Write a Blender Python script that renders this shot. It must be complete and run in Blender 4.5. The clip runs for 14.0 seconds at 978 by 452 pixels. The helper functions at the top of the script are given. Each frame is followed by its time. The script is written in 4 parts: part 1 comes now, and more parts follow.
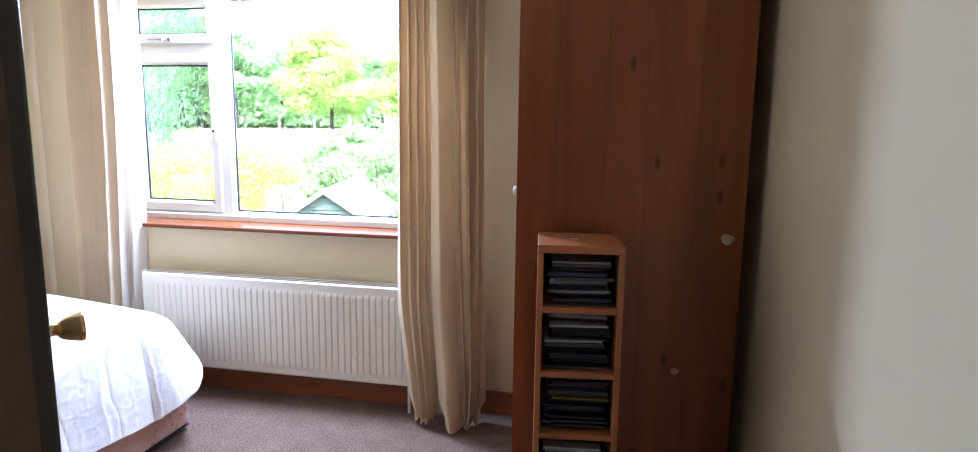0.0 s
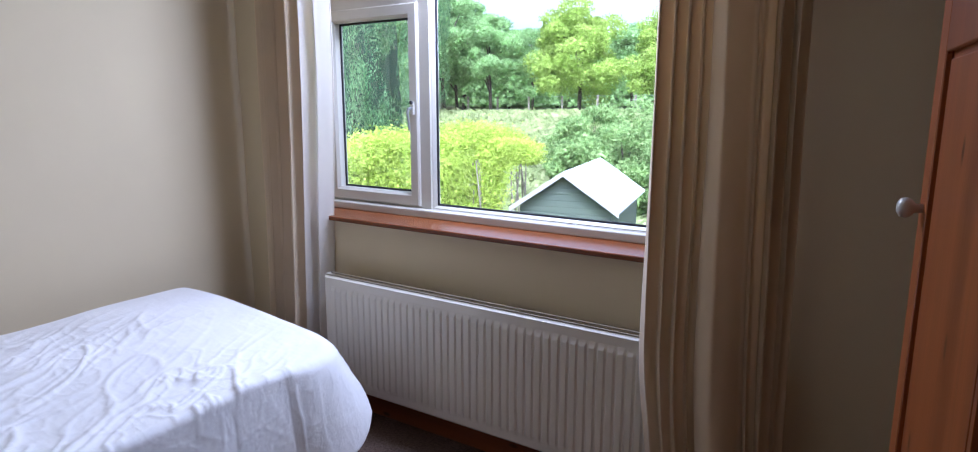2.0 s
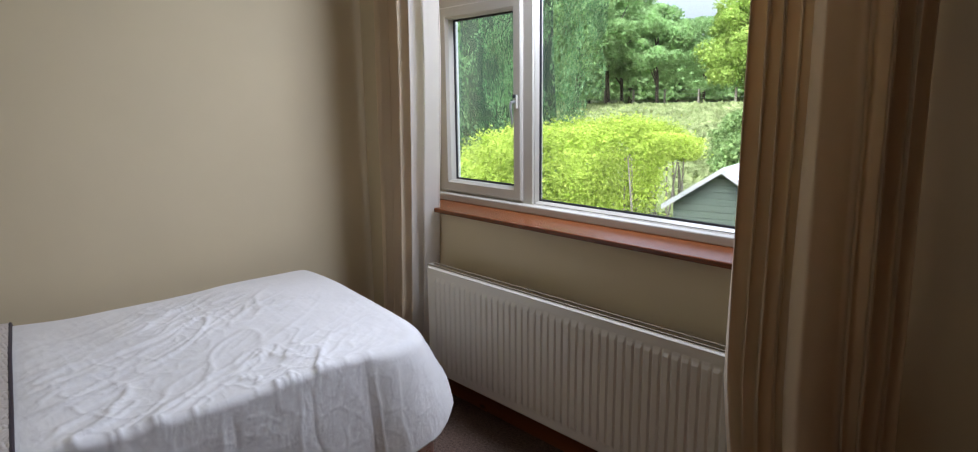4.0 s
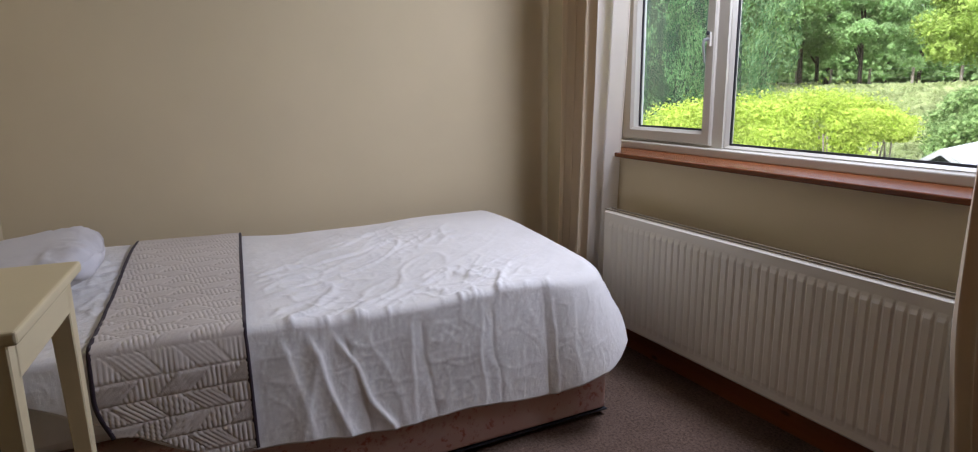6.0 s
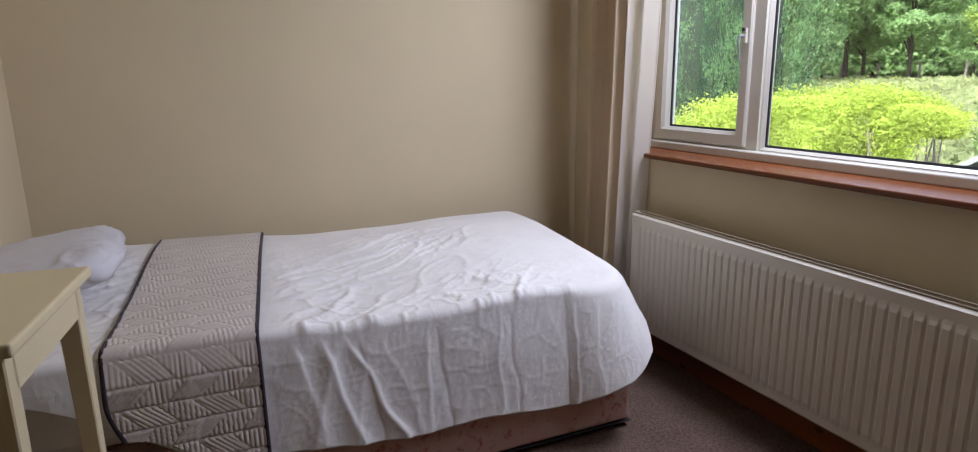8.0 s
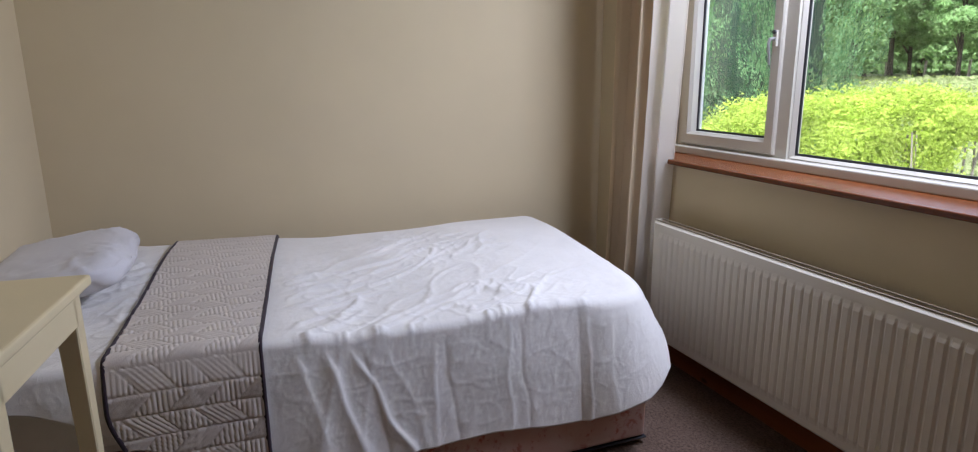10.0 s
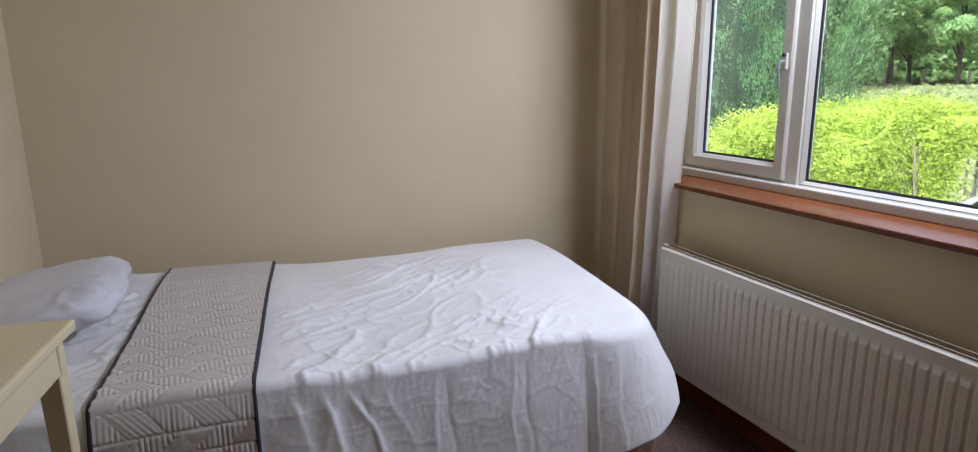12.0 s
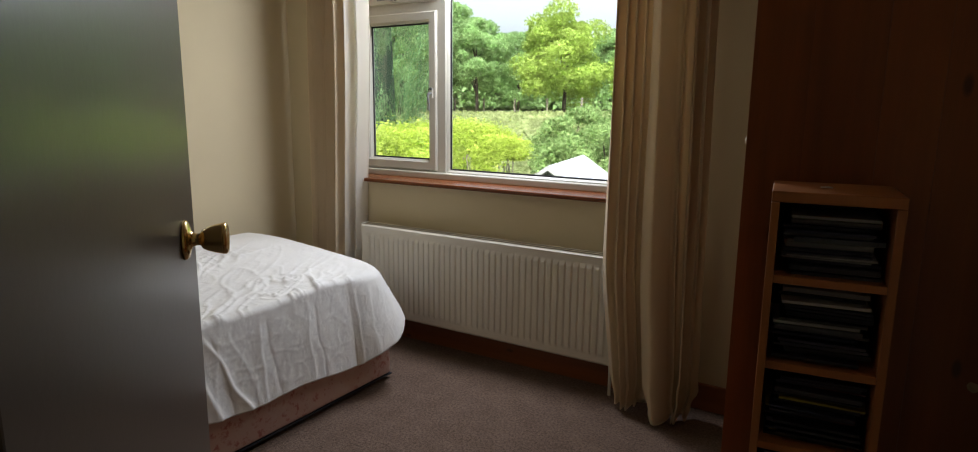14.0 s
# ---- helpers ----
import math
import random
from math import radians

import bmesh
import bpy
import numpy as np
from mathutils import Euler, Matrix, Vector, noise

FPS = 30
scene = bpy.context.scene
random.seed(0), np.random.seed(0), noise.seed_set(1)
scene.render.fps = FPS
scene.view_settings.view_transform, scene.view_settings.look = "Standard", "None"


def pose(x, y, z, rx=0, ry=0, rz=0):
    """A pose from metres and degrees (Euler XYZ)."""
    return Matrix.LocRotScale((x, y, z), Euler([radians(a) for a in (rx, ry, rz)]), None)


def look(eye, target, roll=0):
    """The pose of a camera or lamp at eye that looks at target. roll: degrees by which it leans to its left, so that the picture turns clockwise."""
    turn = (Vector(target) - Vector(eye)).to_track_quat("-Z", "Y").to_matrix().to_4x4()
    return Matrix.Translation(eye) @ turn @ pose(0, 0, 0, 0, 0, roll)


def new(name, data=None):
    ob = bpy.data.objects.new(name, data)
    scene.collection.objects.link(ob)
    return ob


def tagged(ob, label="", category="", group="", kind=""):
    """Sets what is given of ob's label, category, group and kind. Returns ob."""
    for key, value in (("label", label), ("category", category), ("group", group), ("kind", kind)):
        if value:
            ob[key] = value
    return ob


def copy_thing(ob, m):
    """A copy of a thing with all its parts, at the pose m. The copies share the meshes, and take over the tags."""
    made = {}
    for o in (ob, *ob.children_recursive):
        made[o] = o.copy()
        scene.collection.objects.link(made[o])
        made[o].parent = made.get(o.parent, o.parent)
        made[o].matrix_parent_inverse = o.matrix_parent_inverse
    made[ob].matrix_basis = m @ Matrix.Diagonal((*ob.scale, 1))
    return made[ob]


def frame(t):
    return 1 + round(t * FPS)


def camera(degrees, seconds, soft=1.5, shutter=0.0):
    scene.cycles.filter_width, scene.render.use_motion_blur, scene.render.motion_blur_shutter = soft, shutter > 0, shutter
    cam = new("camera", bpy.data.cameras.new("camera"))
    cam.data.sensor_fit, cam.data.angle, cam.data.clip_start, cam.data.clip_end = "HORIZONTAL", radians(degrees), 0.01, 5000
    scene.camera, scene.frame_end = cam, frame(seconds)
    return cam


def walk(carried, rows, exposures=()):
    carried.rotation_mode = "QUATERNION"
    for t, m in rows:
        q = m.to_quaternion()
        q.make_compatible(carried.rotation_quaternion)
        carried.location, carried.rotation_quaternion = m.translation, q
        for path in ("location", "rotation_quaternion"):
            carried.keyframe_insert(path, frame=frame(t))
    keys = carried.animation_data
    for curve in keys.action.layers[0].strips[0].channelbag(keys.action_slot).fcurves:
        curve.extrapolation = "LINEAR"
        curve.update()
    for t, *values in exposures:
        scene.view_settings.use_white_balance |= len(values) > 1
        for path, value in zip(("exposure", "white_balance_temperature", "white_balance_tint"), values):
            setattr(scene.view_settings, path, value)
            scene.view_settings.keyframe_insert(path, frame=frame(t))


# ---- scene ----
cam = camera(74.9, 14.0, soft=1.1)

EXPOSURES = [(0.0, 2.5, 4750, 22), (0.5, 2.2, 4600, 21), (1.0, 1.5, 4550, 23), (1.5, 1.08, 4700, 24), (2.0, 0.72, 4850, 26), (4.5, 0.27, 5550, 18), (6.5, 0.32, 5600, 24), (8.0, 0.4, 5600, 24), (11.0, 0.45, 5400, 22), (12.5, 0.3, 5450, 20), (13.0, 0.15, 5600, 17), (13.5, 0.1, 5800, 15), (14.0, 0.32, 6000, 14)]
PATH = [
    (0, (3.18, -0.402, 1.498), (2.795, 1.537, 1.192), 0.8),
    (0.5, (3.103, -0.122, 1.457), (2.577, 1.781, 1.136), 0.6),
    (1, (2.965, 0.137, 1.441), (2.194, 1.952, 1.104), 0.6),
    (1.5, (2.861, 0.363, 1.451), (1.959, 2.112, 1.095), 0.3),
    (2, (2.791, 0.656, 1.44), (1.719, 2.303, 1.07), -0.0),
    (2.2, (2.759, 0.751, 1.435), (1.609, 2.345, 1.065), -0.2),
    (4.3, (2.986, 0.88, 1.433), (1.448, 2.099, 1.049), -0.7),
    (4.5, (2.965, 0.852, 1.402), (1.364, 1.988, 1.018), -0.7),
    (5, (2.96, 0.863, 1.281), (1.291, 1.89, 0.885), -0.8),
    (5.5, (2.965, 0.81, 1.23), (1.259, 1.772, 0.825), -0.9),
    (6, (2.966, 0.808, 1.241), (1.226, 1.699, 0.818), -0.8),
    (6.5, (2.967, 0.821, 1.248), (1.214, 1.679, 0.811), -0.8),
    (7, (2.968, 0.828, 1.258), (1.203, 1.659, 0.82), -0.8),
    (7.5, (2.959, 0.833, 1.26), (1.186, 1.646, 0.819), -0.8),
    (8, (2.925, 0.881, 1.263), (1.143, 1.674, 0.822), -0.8),
    (8.2, (2.918, 0.893, 1.264), (1.136, 1.682, 0.812), -0.3),
    (10.5, (2.884, 0.973, 1.298), (1.061, 1.664, 0.85), -0.7),
    (11, (2.882, 0.991, 1.309), (1.057, 1.676, 0.862), -0.7),
    (11.5, (2.89, 1.041, 1.339), (1.06, 1.714, 0.895), -0.7),
    (12, (2.807, 0.987, 1.351), (0.985, 1.691, 0.921), -0.5),
    (12.5, (2.801, 0.883, 1.339), (1.058, 1.776, 0.931), -0.4),
    (13, (2.95, 0.641, 1.313), (1.338, 1.761, 0.93), -0.5),
    (13.5, (3.081, 0.342, 1.324), (1.705, 1.746, 0.956), 0.1),
    (14, (3.166, -0.103, 1.344), (2.134, 1.572, 0.983), 0.6),
]
walk(cam, [(t, look(e, g, r)) for t, e, g, r in PATH], EXPOSURES)

# ---- world, sun, window light ----
world = bpy.data.worlds.new("World")
scene.world = world
world.use_nodes = True
wn = world.node_tree
sky = wn.nodes.new("ShaderNodeTexSky")
sky.sky_type = "NISHITA"
sky.sun_disc = False
sky.sun_elevation = radians(52)
sky.sun_rotation = radians(150)
sky.air_density, sky.dust_density, sky.ozone_density = 1.2, 7.0, 1.0
pale = wn.nodes.new("ShaderNodeHueSaturation")  # thin bright cloud
pale.inputs["Saturation"].default_value, pale.inputs["Value"].default_value = 0.30, 2.7
wn.links.new(sky.outputs["Color"], pale.inputs["Color"])
wn.links.new(pale.outputs["Color"], wn.nodes["Background"].inputs["Color"])
wn.nodes["Background"].inputs["Strength"].default_value = 0.15

sun_data = bpy.data.lights.new("sun", "SUN")
sun_data.energy, sun_data.angle, sun_data.color = 2.7, radians(3), (1.0, 0.95, 0.86)
sun = new("sun", sun_data)
sun.matrix_world = look((6, -10, 16), (0, 0, 0))

# added area lamps, out of view at the head and the east side of the window opening, standing in for sky light
def window_light(w, h, watts, eye, target):
    data = bpy.data.lights.new("window_light", "AREA")
    data.shape, data.size, data.size_y = "RECTANGLE", w, h
    data.energy, data.color = watts, (0.92, 0.96, 0.97)
    new("window_light", data).matrix_world = look(eye, target)


window_light(1.10, 0.17, 28, (1.35, 2.875, 2.16), (0.75, 1.6, 0.3))
window_light(0.13, 0.80, 2.5, (2.215, 2.925, 1.76), (0.6, 1.45, 1.45))


# ---- materials ----
def mat(name, rough=0.6, metal=0.0, spec=0.5):
    m = bpy.data.materials.new(name)
    m.use_nodes = True
    nt = m.node_tree
    b = nt.nodes["Principled BSDF"]
    b.inputs["Roughness"].default_value = rough
    b.inputs["Metallic"].default_value = metal
    b.inputs["Specular IOR Level"].default_value = spec
    return m, nt, b


def node(nt, kind, **vals):
    n = nt.nodes.new(kind)
    for k, v in vals.items():
        n.inputs[k.replace("_", " ")].default_value = v
    return n


def coords(nt, scale=(1, 1, 1), which="Object"):
    c = nt.nodes.new("ShaderNodeTexCoord")
    mp = nt.nodes.new("ShaderNodeMapping")
    mp.inputs["Scale"].default_value = scale
    nt.links.new(c.outputs[which], mp.inputs["Vector"])
    return mp.outputs["Vector"]


def ramp(nt, fac, stops):
    r = nt.nodes.new("ShaderNodeValToRGB")
    els = r.color_ramp.elements
    while len(els) < len(stops):
        els.new(0.5)
    for e, (p, c) in zip(els, stops):
        e.position, e.color = p, (*c, 1)
    nt.links.new(fac, r.inputs["Fac"])
    return r.outputs["Color"]


def mix(nt, fac, a, b, how="MIX"):
    n = nt.nodes.new("ShaderNodeMix")
    n.data_type, n.blend_type = "RGBA", how
    for sock, v in ((n.inputs[0], fac), (n.inputs[6], a), (n.inputs[7], b)):
        if isinstance(v, (int, float)):
            sock.default_value = v
        elif isinstance(v, tuple):
            sock.default_value = (*v, 1)
        else:
            nt.links.new(v, sock)
    return n.outputs[2]


def bump(nt, b, height, strength=0.2, dist=0.01):
    n = node(nt, "ShaderNodeBump", Strength=strength, Distance=dist)
    nt.links.new(height, n.inputs["Height"])
    nt.links.new(n.outputs["Normal"], b.inputs["Normal"])


def noisy(nt, vec, scale, detail=4.0, rough=0.55):
    n = node(nt, "ShaderNodeTexNoise", Scale=scale, Detail=detail, Roughness=rough)
    nt.links.new(vec, n.inputs["Vector"])
    return n.outputs["Fac"]


def paint(name, col, rough, var=0.06, relief=0.08, grain=120.0):
    m, nt, b = mat(name, rough)
    v = coords(nt)
    dark = tuple(c * (1 - var) for c in col)
    lite = tuple(min(1, c * (1 + var * 0.5)) for c in col)
    c1 = ramp(nt, noisy(nt, v, 2.3, 5), [(0.3, dark), (0.7, lite)])
    nt.links.new(c1, b.inputs["Base Color"])
    bump(nt, b, noisy(nt, v, grain, 3), relief, 0.003)
    return m


def wood(name, light, dark, rough=0.35, axis=2, knots=True, bands=9.0):
    m, nt, b = mat(name, rough)
    sc = [1.0, 1.0, 1.0]
    sc[axis] = 0.06
    rnd = nt.nodes.new("ShaderNodeObjectInfo")
    c = nt.nodes.new("ShaderNodeTexCoord")
    add = nt.nodes.new("ShaderNodeVectorMath")
    add.operation = "MULTIPLY_ADD"
    comb = nt.nodes.new("ShaderNodeCombineXYZ")
    for i in range(3):
        nt.links.new(rnd.outputs["Random"], comb.inputs[i])
    nt.links.new(comb.outputs[0], add.inputs[0])
    add.inputs[1].default_value = (3.7, 5.1, 7.3)
    nt.links.new(c.outputs["Object"], add.inputs[2])
    mp = nt.nodes.new("ShaderNodeMapping")
    mp.inputs["Scale"].default_value = sc
    nt.links.new(add.outputs[0], mp.inputs["Vector"])
    v = mp.outputs["Vector"]
    broad = noisy(nt, v, bands, 6, 0.6)
    fine = noisy(nt, v, 160.0, 3, 0.6)
    col = ramp(nt, broad, [(0.30, dark), (0.5, tuple((x + y) / 2 for x, y in zip(light, dark))), (0.68, light)])
    col = mix(nt, 0.25, col, ramp(nt, fine, [(0.35, dark), (0.65, light)]), "MULTIPLY")
    if knots:
        sep = nt.nodes.new("ShaderNodeSeparateXYZ")
        nt.links.new(add.outputs[0], sep.inputs[0])
        across = nt.nodes.new("ShaderNodeMath")
        nt.links.new(sep.outputs[(axis + 1) % 3], across.inputs[0])
        nt.links.new(sep.outputs[(axis + 2) % 3], across.inputs[1])
        along = nt.nodes.new("ShaderNodeMath")
        along.operation = "MULTIPLY"
        along.inputs[1].default_value = 0.42
        nt.links.new(sep.outputs[axis], along.inputs[0])
        flat = nt.nodes.new("ShaderNodeCombineXYZ")
        nt.links.new(across.outputs[0], flat.inputs[0])
        nt.links.new(along.outputs[0], flat.inputs[1])
        vo = nt.nodes.new("ShaderNodeTexVoronoi")
        vo.voronoi_dimensions = "2D"
        vo.inputs["Scale"].default_value = 5.2
        nt.links.new(flat.outputs[0], vo.inputs["Vector"])
        k = ramp(nt, vo.outputs["Distance"], [(0.028, (0.9, 0.9, 0.9)), (0.06, (0, 0, 0))])
        col = mix(nt, k, col, tuple(x * 0.35 for x in dark))
    nt.links.new(col, b.inputs["Base Color"])
    bump(nt, b, fine, 0.12, 0.002)
    return m


WALL = paint("cream_emulsion", (0.60, 0.50, 0.32), 0.85, 0.04, 0.06, 260.0)
CEIL = paint("white_ceiling", (0.70, 0.68, 0.64), 0.9)
# Unseen hall walls; dark so that little light bounces back into the room.
HALL = paint("hall_bounce_cut", (0.24, 0.20, 0.15), 0.9)
OUTER = paint("white_render", (0.8, 0.8, 0.78), 0.9, 0.08, 0.3)
# Set below white plastic: the frame's backlit shade is in the colour.
UPVC = paint("dimmed_white_upvc", (0.52, 0.485, 0.41), 0.32, 0.03, 0.02)
RADIATOR = paint("radiator_enamel", (0.72, 0.675, 0.58), 0.35, 0.04, 0.03)
GRILLE = paint("dark_beige_grille", (0.30, 0.255, 0.18), 0.6, 0.12, 0.1)
# Pale gloss door; the shade on its face is put into this dark colour.
DOORSHADED = paint("gloss_door_shaded", (0.09, 0.075, 0.06), 0.28, 0.04, 0.05, 60.0)
DOORSHADED.node_tree.nodes["Principled BSDF"].inputs["Specular IOR Level"].default_value = 0.35
TABLEPAINT = paint("cream_table_paint", (0.70, 0.59, 0.35), 0.42, 0.05, 0.05)
GREYMETAL = paint("grey_handle", (0.20, 0.195, 0.19), 0.35, 0.05, 0.02)
BLACK = paint("black_rubber_and_shade", (0.02, 0.02, 0.025), 0.5, 0.05, 0.02)
PINE = wood("varnished_pine", (0.39, 0.115, 0.021), (0.19, 0.049, 0.008), 0.33)
RACKWOOD = wood("beech_effect", (0.57, 0.24, 0.077), (0.45, 0.175, 0.053), 0.38, knots=False, bands=5)
SKIRT = wood("stained_skirting", (0.36, 0.12, 0.035), (0.2, 0.06, 0.018), 0.3, axis=0)
SILL = wood("varnished_sill", (0.25, 0.078, 0.018), (0.15, 0.043, 0.010), 0.27, axis=0, knots=False)
SILL.node_tree.nodes["Principled BSDF"].inputs["Specular IOR Level"].default_value = 0.32
JAMB = wood("dark_jamb", (0.16, 0.09, 0.04), (0.09, 0.05, 0.02), 0.4, knots=False)


def make_carpet():
    m, nt, b = mat("taupe_carpet", 0.95, 0, 0.1)
    v = coords(nt)
    f1 = noisy(nt, v, 92.0, 6, 0.85)
    f2 = noisy(nt, v, 9.0, 4)
    c1 = ramp(nt, f1, [(0.3, (0.04, 0.025, 0.018)), (0.68, (0.34, 0.232, 0.175))])
    c2 = mix(nt, 0.5, c1, ramp(nt, f2, [(0.3, (0.62, 0.6, 0.58)), (0.7, (1, 1, 1))]), "MULTIPLY")
    nt.links.new(c2, b.inputs["Base Color"])
    bump(nt, b, f1, 0.8, 0.011)
    return m


def make_cloth(name, col, rough=0.85, weave=700.0, crease=0.35, warm=None, thin=0.0):
    m, nt, b = mat(name, rough, 0, 0.2)
    v = coords(nt)
    big = noisy(nt, v, 3.2, 5, 0.6)
    dark = tuple(c * 0.9 for c in (warm or col))
    nt.links.new(ramp(nt, big, [(0.3, dark), (0.7, col)]), b.inputs["Base Color"])
    w = noisy(nt, v, weave, 2)
    cr = noisy(nt, coords(nt, (1.0, 0.55, 1.0)), 26.0, 6, 0.62)
    h = mix(nt, 0.75, w, cr)
    if crease > 0.4:  # sharp pressed lines, slantwise
        for turn, sc, seed in ((33, (2.2, 9.0, 5.0), 0.0), (-58, (3.0, 10.0, 6.0), 4.0)):
            c = nt.nodes.new("ShaderNodeTexCoord")
            mp = nt.nodes.new("ShaderNodeMapping")
            mp.inputs["Rotation"].default_value = (0, 0, radians(turn))
            mp.inputs["Scale"].default_value = sc
            mp.inputs["Location"].default_value = (seed, seed, seed)
            nt.links.new(c.outputs["Object"], mp.inputs["Vector"])
            line = ramp(nt, noisy(nt, mp.outputs["Vector"], 1.6, 3, 0.5), [(0.42, (0, 0, 0)), (0.5, (1, 1, 1)), (0.58, (0, 0, 0))])
            h = mix(nt, 0.13, h, line, "ADD")
    bump(nt, b, h, crease, 0.006)
    b.inputs["Sheen Weight"].default_value = 0.15
    if thin:
        tr = nt.nodes.new("ShaderNodeBsdfTranslucent")
        tr.inputs["Color"].default_value = (*col, 1)
        mx = nt.nodes.new("ShaderNodeMixShader")
        mx.inputs[0].default_value = thin
        nt.links.new(b.outputs[0], mx.inputs[1])
        nt.links.new(tr.outputs[0], mx.inputs[2])
        nt.links.new(mx.outputs[0], nt.nodes["Material Output"].inputs["Surface"])
    return m


def make_floral():
    m, nt, b = mat("pink_damask", 0.75, 0, 0.3)
    v = coords(nt)
    dis = node(nt, "ShaderNodeTexNoise", Scale=24.0, Detail=5.0, Roughness=0.65)
    nt.links.new(v, dis.inputs["Vector"])
    vo = nt.nodes.new("ShaderNodeTexVoronoi")
    vo.inputs["Scale"].default_value = 24.0
    mv = nt.nodes.new("ShaderNodeVectorMath")
    mv.operation = "MULTIPLY_ADD"
    nt.links.new(dis.outputs["Color"], mv.inputs[0])
    mv.inputs[1].default_value = (0.12, 0.12, 0.12)
    nt.links.new(v, mv.inputs[2])
    nt.links.new(mv.outputs[0], vo.inputs["Vector"])
    spots = ramp(nt, vo.outputs["Distance"], [(0.16, (0.44, 0.17, 0.135)), (0.42, (0.60, 0.40, 0.335))])
    veil = ramp(nt, noisy(nt, v, 9.0, 4), [(0.36, (0, 0, 0)), (0.52, (1, 1, 1))])
    col = mix(nt, veil, (0.61, 0.445, 0.375), spots)
    nt.links.new(col, b.inputs["Base Color"])
    bump(nt, b, noisy(nt, v, 500.0, 2), 0.2, 0.002)
    return m


CARPET = make_carpet()
SHEET = make_cloth("white_cotton", (0.84, 0.805, 0.765), 0.8, 700, 0.5, (0.81, 0.775, 0.725))
PILLOWC = make_cloth("pillow_cotton", (0.70, 0.68, 0.70), 0.85)
QUILT = make_cloth("quilted_beige", (0.64, 0.57, 0.50), 0.75, 500, 0.15)
PIPING = make_cloth("dark_piping", (0.035, 0.022, 0.03), 0.7)
CURTAIN = make_cloth("cream_curtain", (0.77, 0.63, 0.43), 0.85, 420, 0.1, None, 0.27)
LINING = make_cloth("curtain_lining", (0.82, 0.76, 0.67), 0.85, 420, 0.1, None, 0.5)
FLORAL = make_floral()
BRASS, _bn, _bb = mat("polished_brass", 0.16, 1.0)
_bb.inputs["Base Color"].default_value = (0.78, 0.55, 0.22, 1)
bump(_bn, _bb, noisy(_bn, coords(_bn), 40.0), 0.03, 0.002)
STEEL, _sn, _sb = mat("steel_wire", 0.35, 1.0)
_sb.inputs["Base Color"].default_value = (0.45, 0.45, 0.45, 1)


def make_glass():
    m = bpy.data.materials.new("window_glass")
    m.use_nodes = True
    nt = m.node_tree
    nt.nodes.remove(nt.nodes["Principled BSDF"])
    t = nt.nodes.new("ShaderNodeBsdfTransparent")
    t.inputs["Color"].default_value = (0.95, 0.97, 0.96, 1)
    g = nt.nodes.new("ShaderNodeBsdfGlossy")
    g.inputs["Roughness"].default_value = 0.02
    lw = nt.nodes.new("ShaderNodeLayerWeight")
    lw.inputs["Blend"].default_value = 0.12
    fr = node(nt, "ShaderNodeMapRange")
    nt.links.new(lw.outputs["Facing"], fr.inputs["Value"])
    fr.inputs["To Min"].default_value, fr.inputs["To Max"].default_value = 0.03, 0.5
    mx = nt.nodes.new("ShaderNodeMixShader")
    nt.links.new(fr.outputs[0], mx.inputs[0])
    nt.links.new(t.outputs[0], mx.inputs[1])
    nt.links.new(g.outputs[0], mx.inputs[2])
    nt.links.new(mx.outputs[0], nt.nodes["Material Output"].inputs["Surface"])
    return m


GLASS = make_glass()


def make_leaf(name, lo, hi, glow=0.35, patch=0.9, shade=0.6):
    m = bpy.data.materials.new(name)
    m.use_nodes = True
    nt = m.node_tree
    nt.nodes.remove(nt.nodes["Principled BSDF"])
    geo = nt.nodes.new("ShaderNodeNewGeometry")
    col = ramp(nt, geo.outputs["Random Per Island"], [(0.0, lo), (1.0, hi)])
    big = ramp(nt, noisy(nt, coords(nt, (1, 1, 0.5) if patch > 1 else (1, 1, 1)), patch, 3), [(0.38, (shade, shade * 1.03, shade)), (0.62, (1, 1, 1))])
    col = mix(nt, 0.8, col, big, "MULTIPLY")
    d = nt.nodes.new("ShaderNodeBsdfDiffuse")
    t = nt.nodes.new("ShaderNodeBsdfTranslucent")
    mx = nt.nodes.new("ShaderNodeMixShader")
    mx.inputs[0].default_value = glow
    nt.links.new(col, d.inputs["Color"])
    nt.links.new(col, t.inputs["Color"])
    nt.links.new(d.outputs[0], mx.inputs[1])
    nt.links.new(t.outputs[0], mx.inputs[2])
    nt.links.new(mx.outputs[0], nt.nodes["Material Output"].inputs["Surface"])
    return m


LEAF_HEDGE = make_leaf("hedge_leaf", (0.42, 0.55, 0.06), (0.66, 0.77, 0.15), 0.5)
# Strong dark patches put the shading between plumes into the leaf colour.
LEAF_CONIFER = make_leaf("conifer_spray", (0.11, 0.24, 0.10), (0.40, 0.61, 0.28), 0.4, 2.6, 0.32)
LEAF_TREE = make_leaf("tree_leaf", (0.30, 0.47, 0.17), (0.46, 0.64, 0.27), 0.5)
LEAF_LIME = make_leaf("lime_leaf", (0.40, 0.53, 0.10), (0.54, 0.68, 0.16), 0.5)
LEAF_GRASS = make_leaf("meadow_blade", (0.29, 0.35, 0.13), (0.45, 0.49, 0.22), 0.45)
LEAF_BUSH = make_leaf("bush_leaf", (0.21, 0.33, 0.105), (0.43, 0.57, 0.21), 0.45)
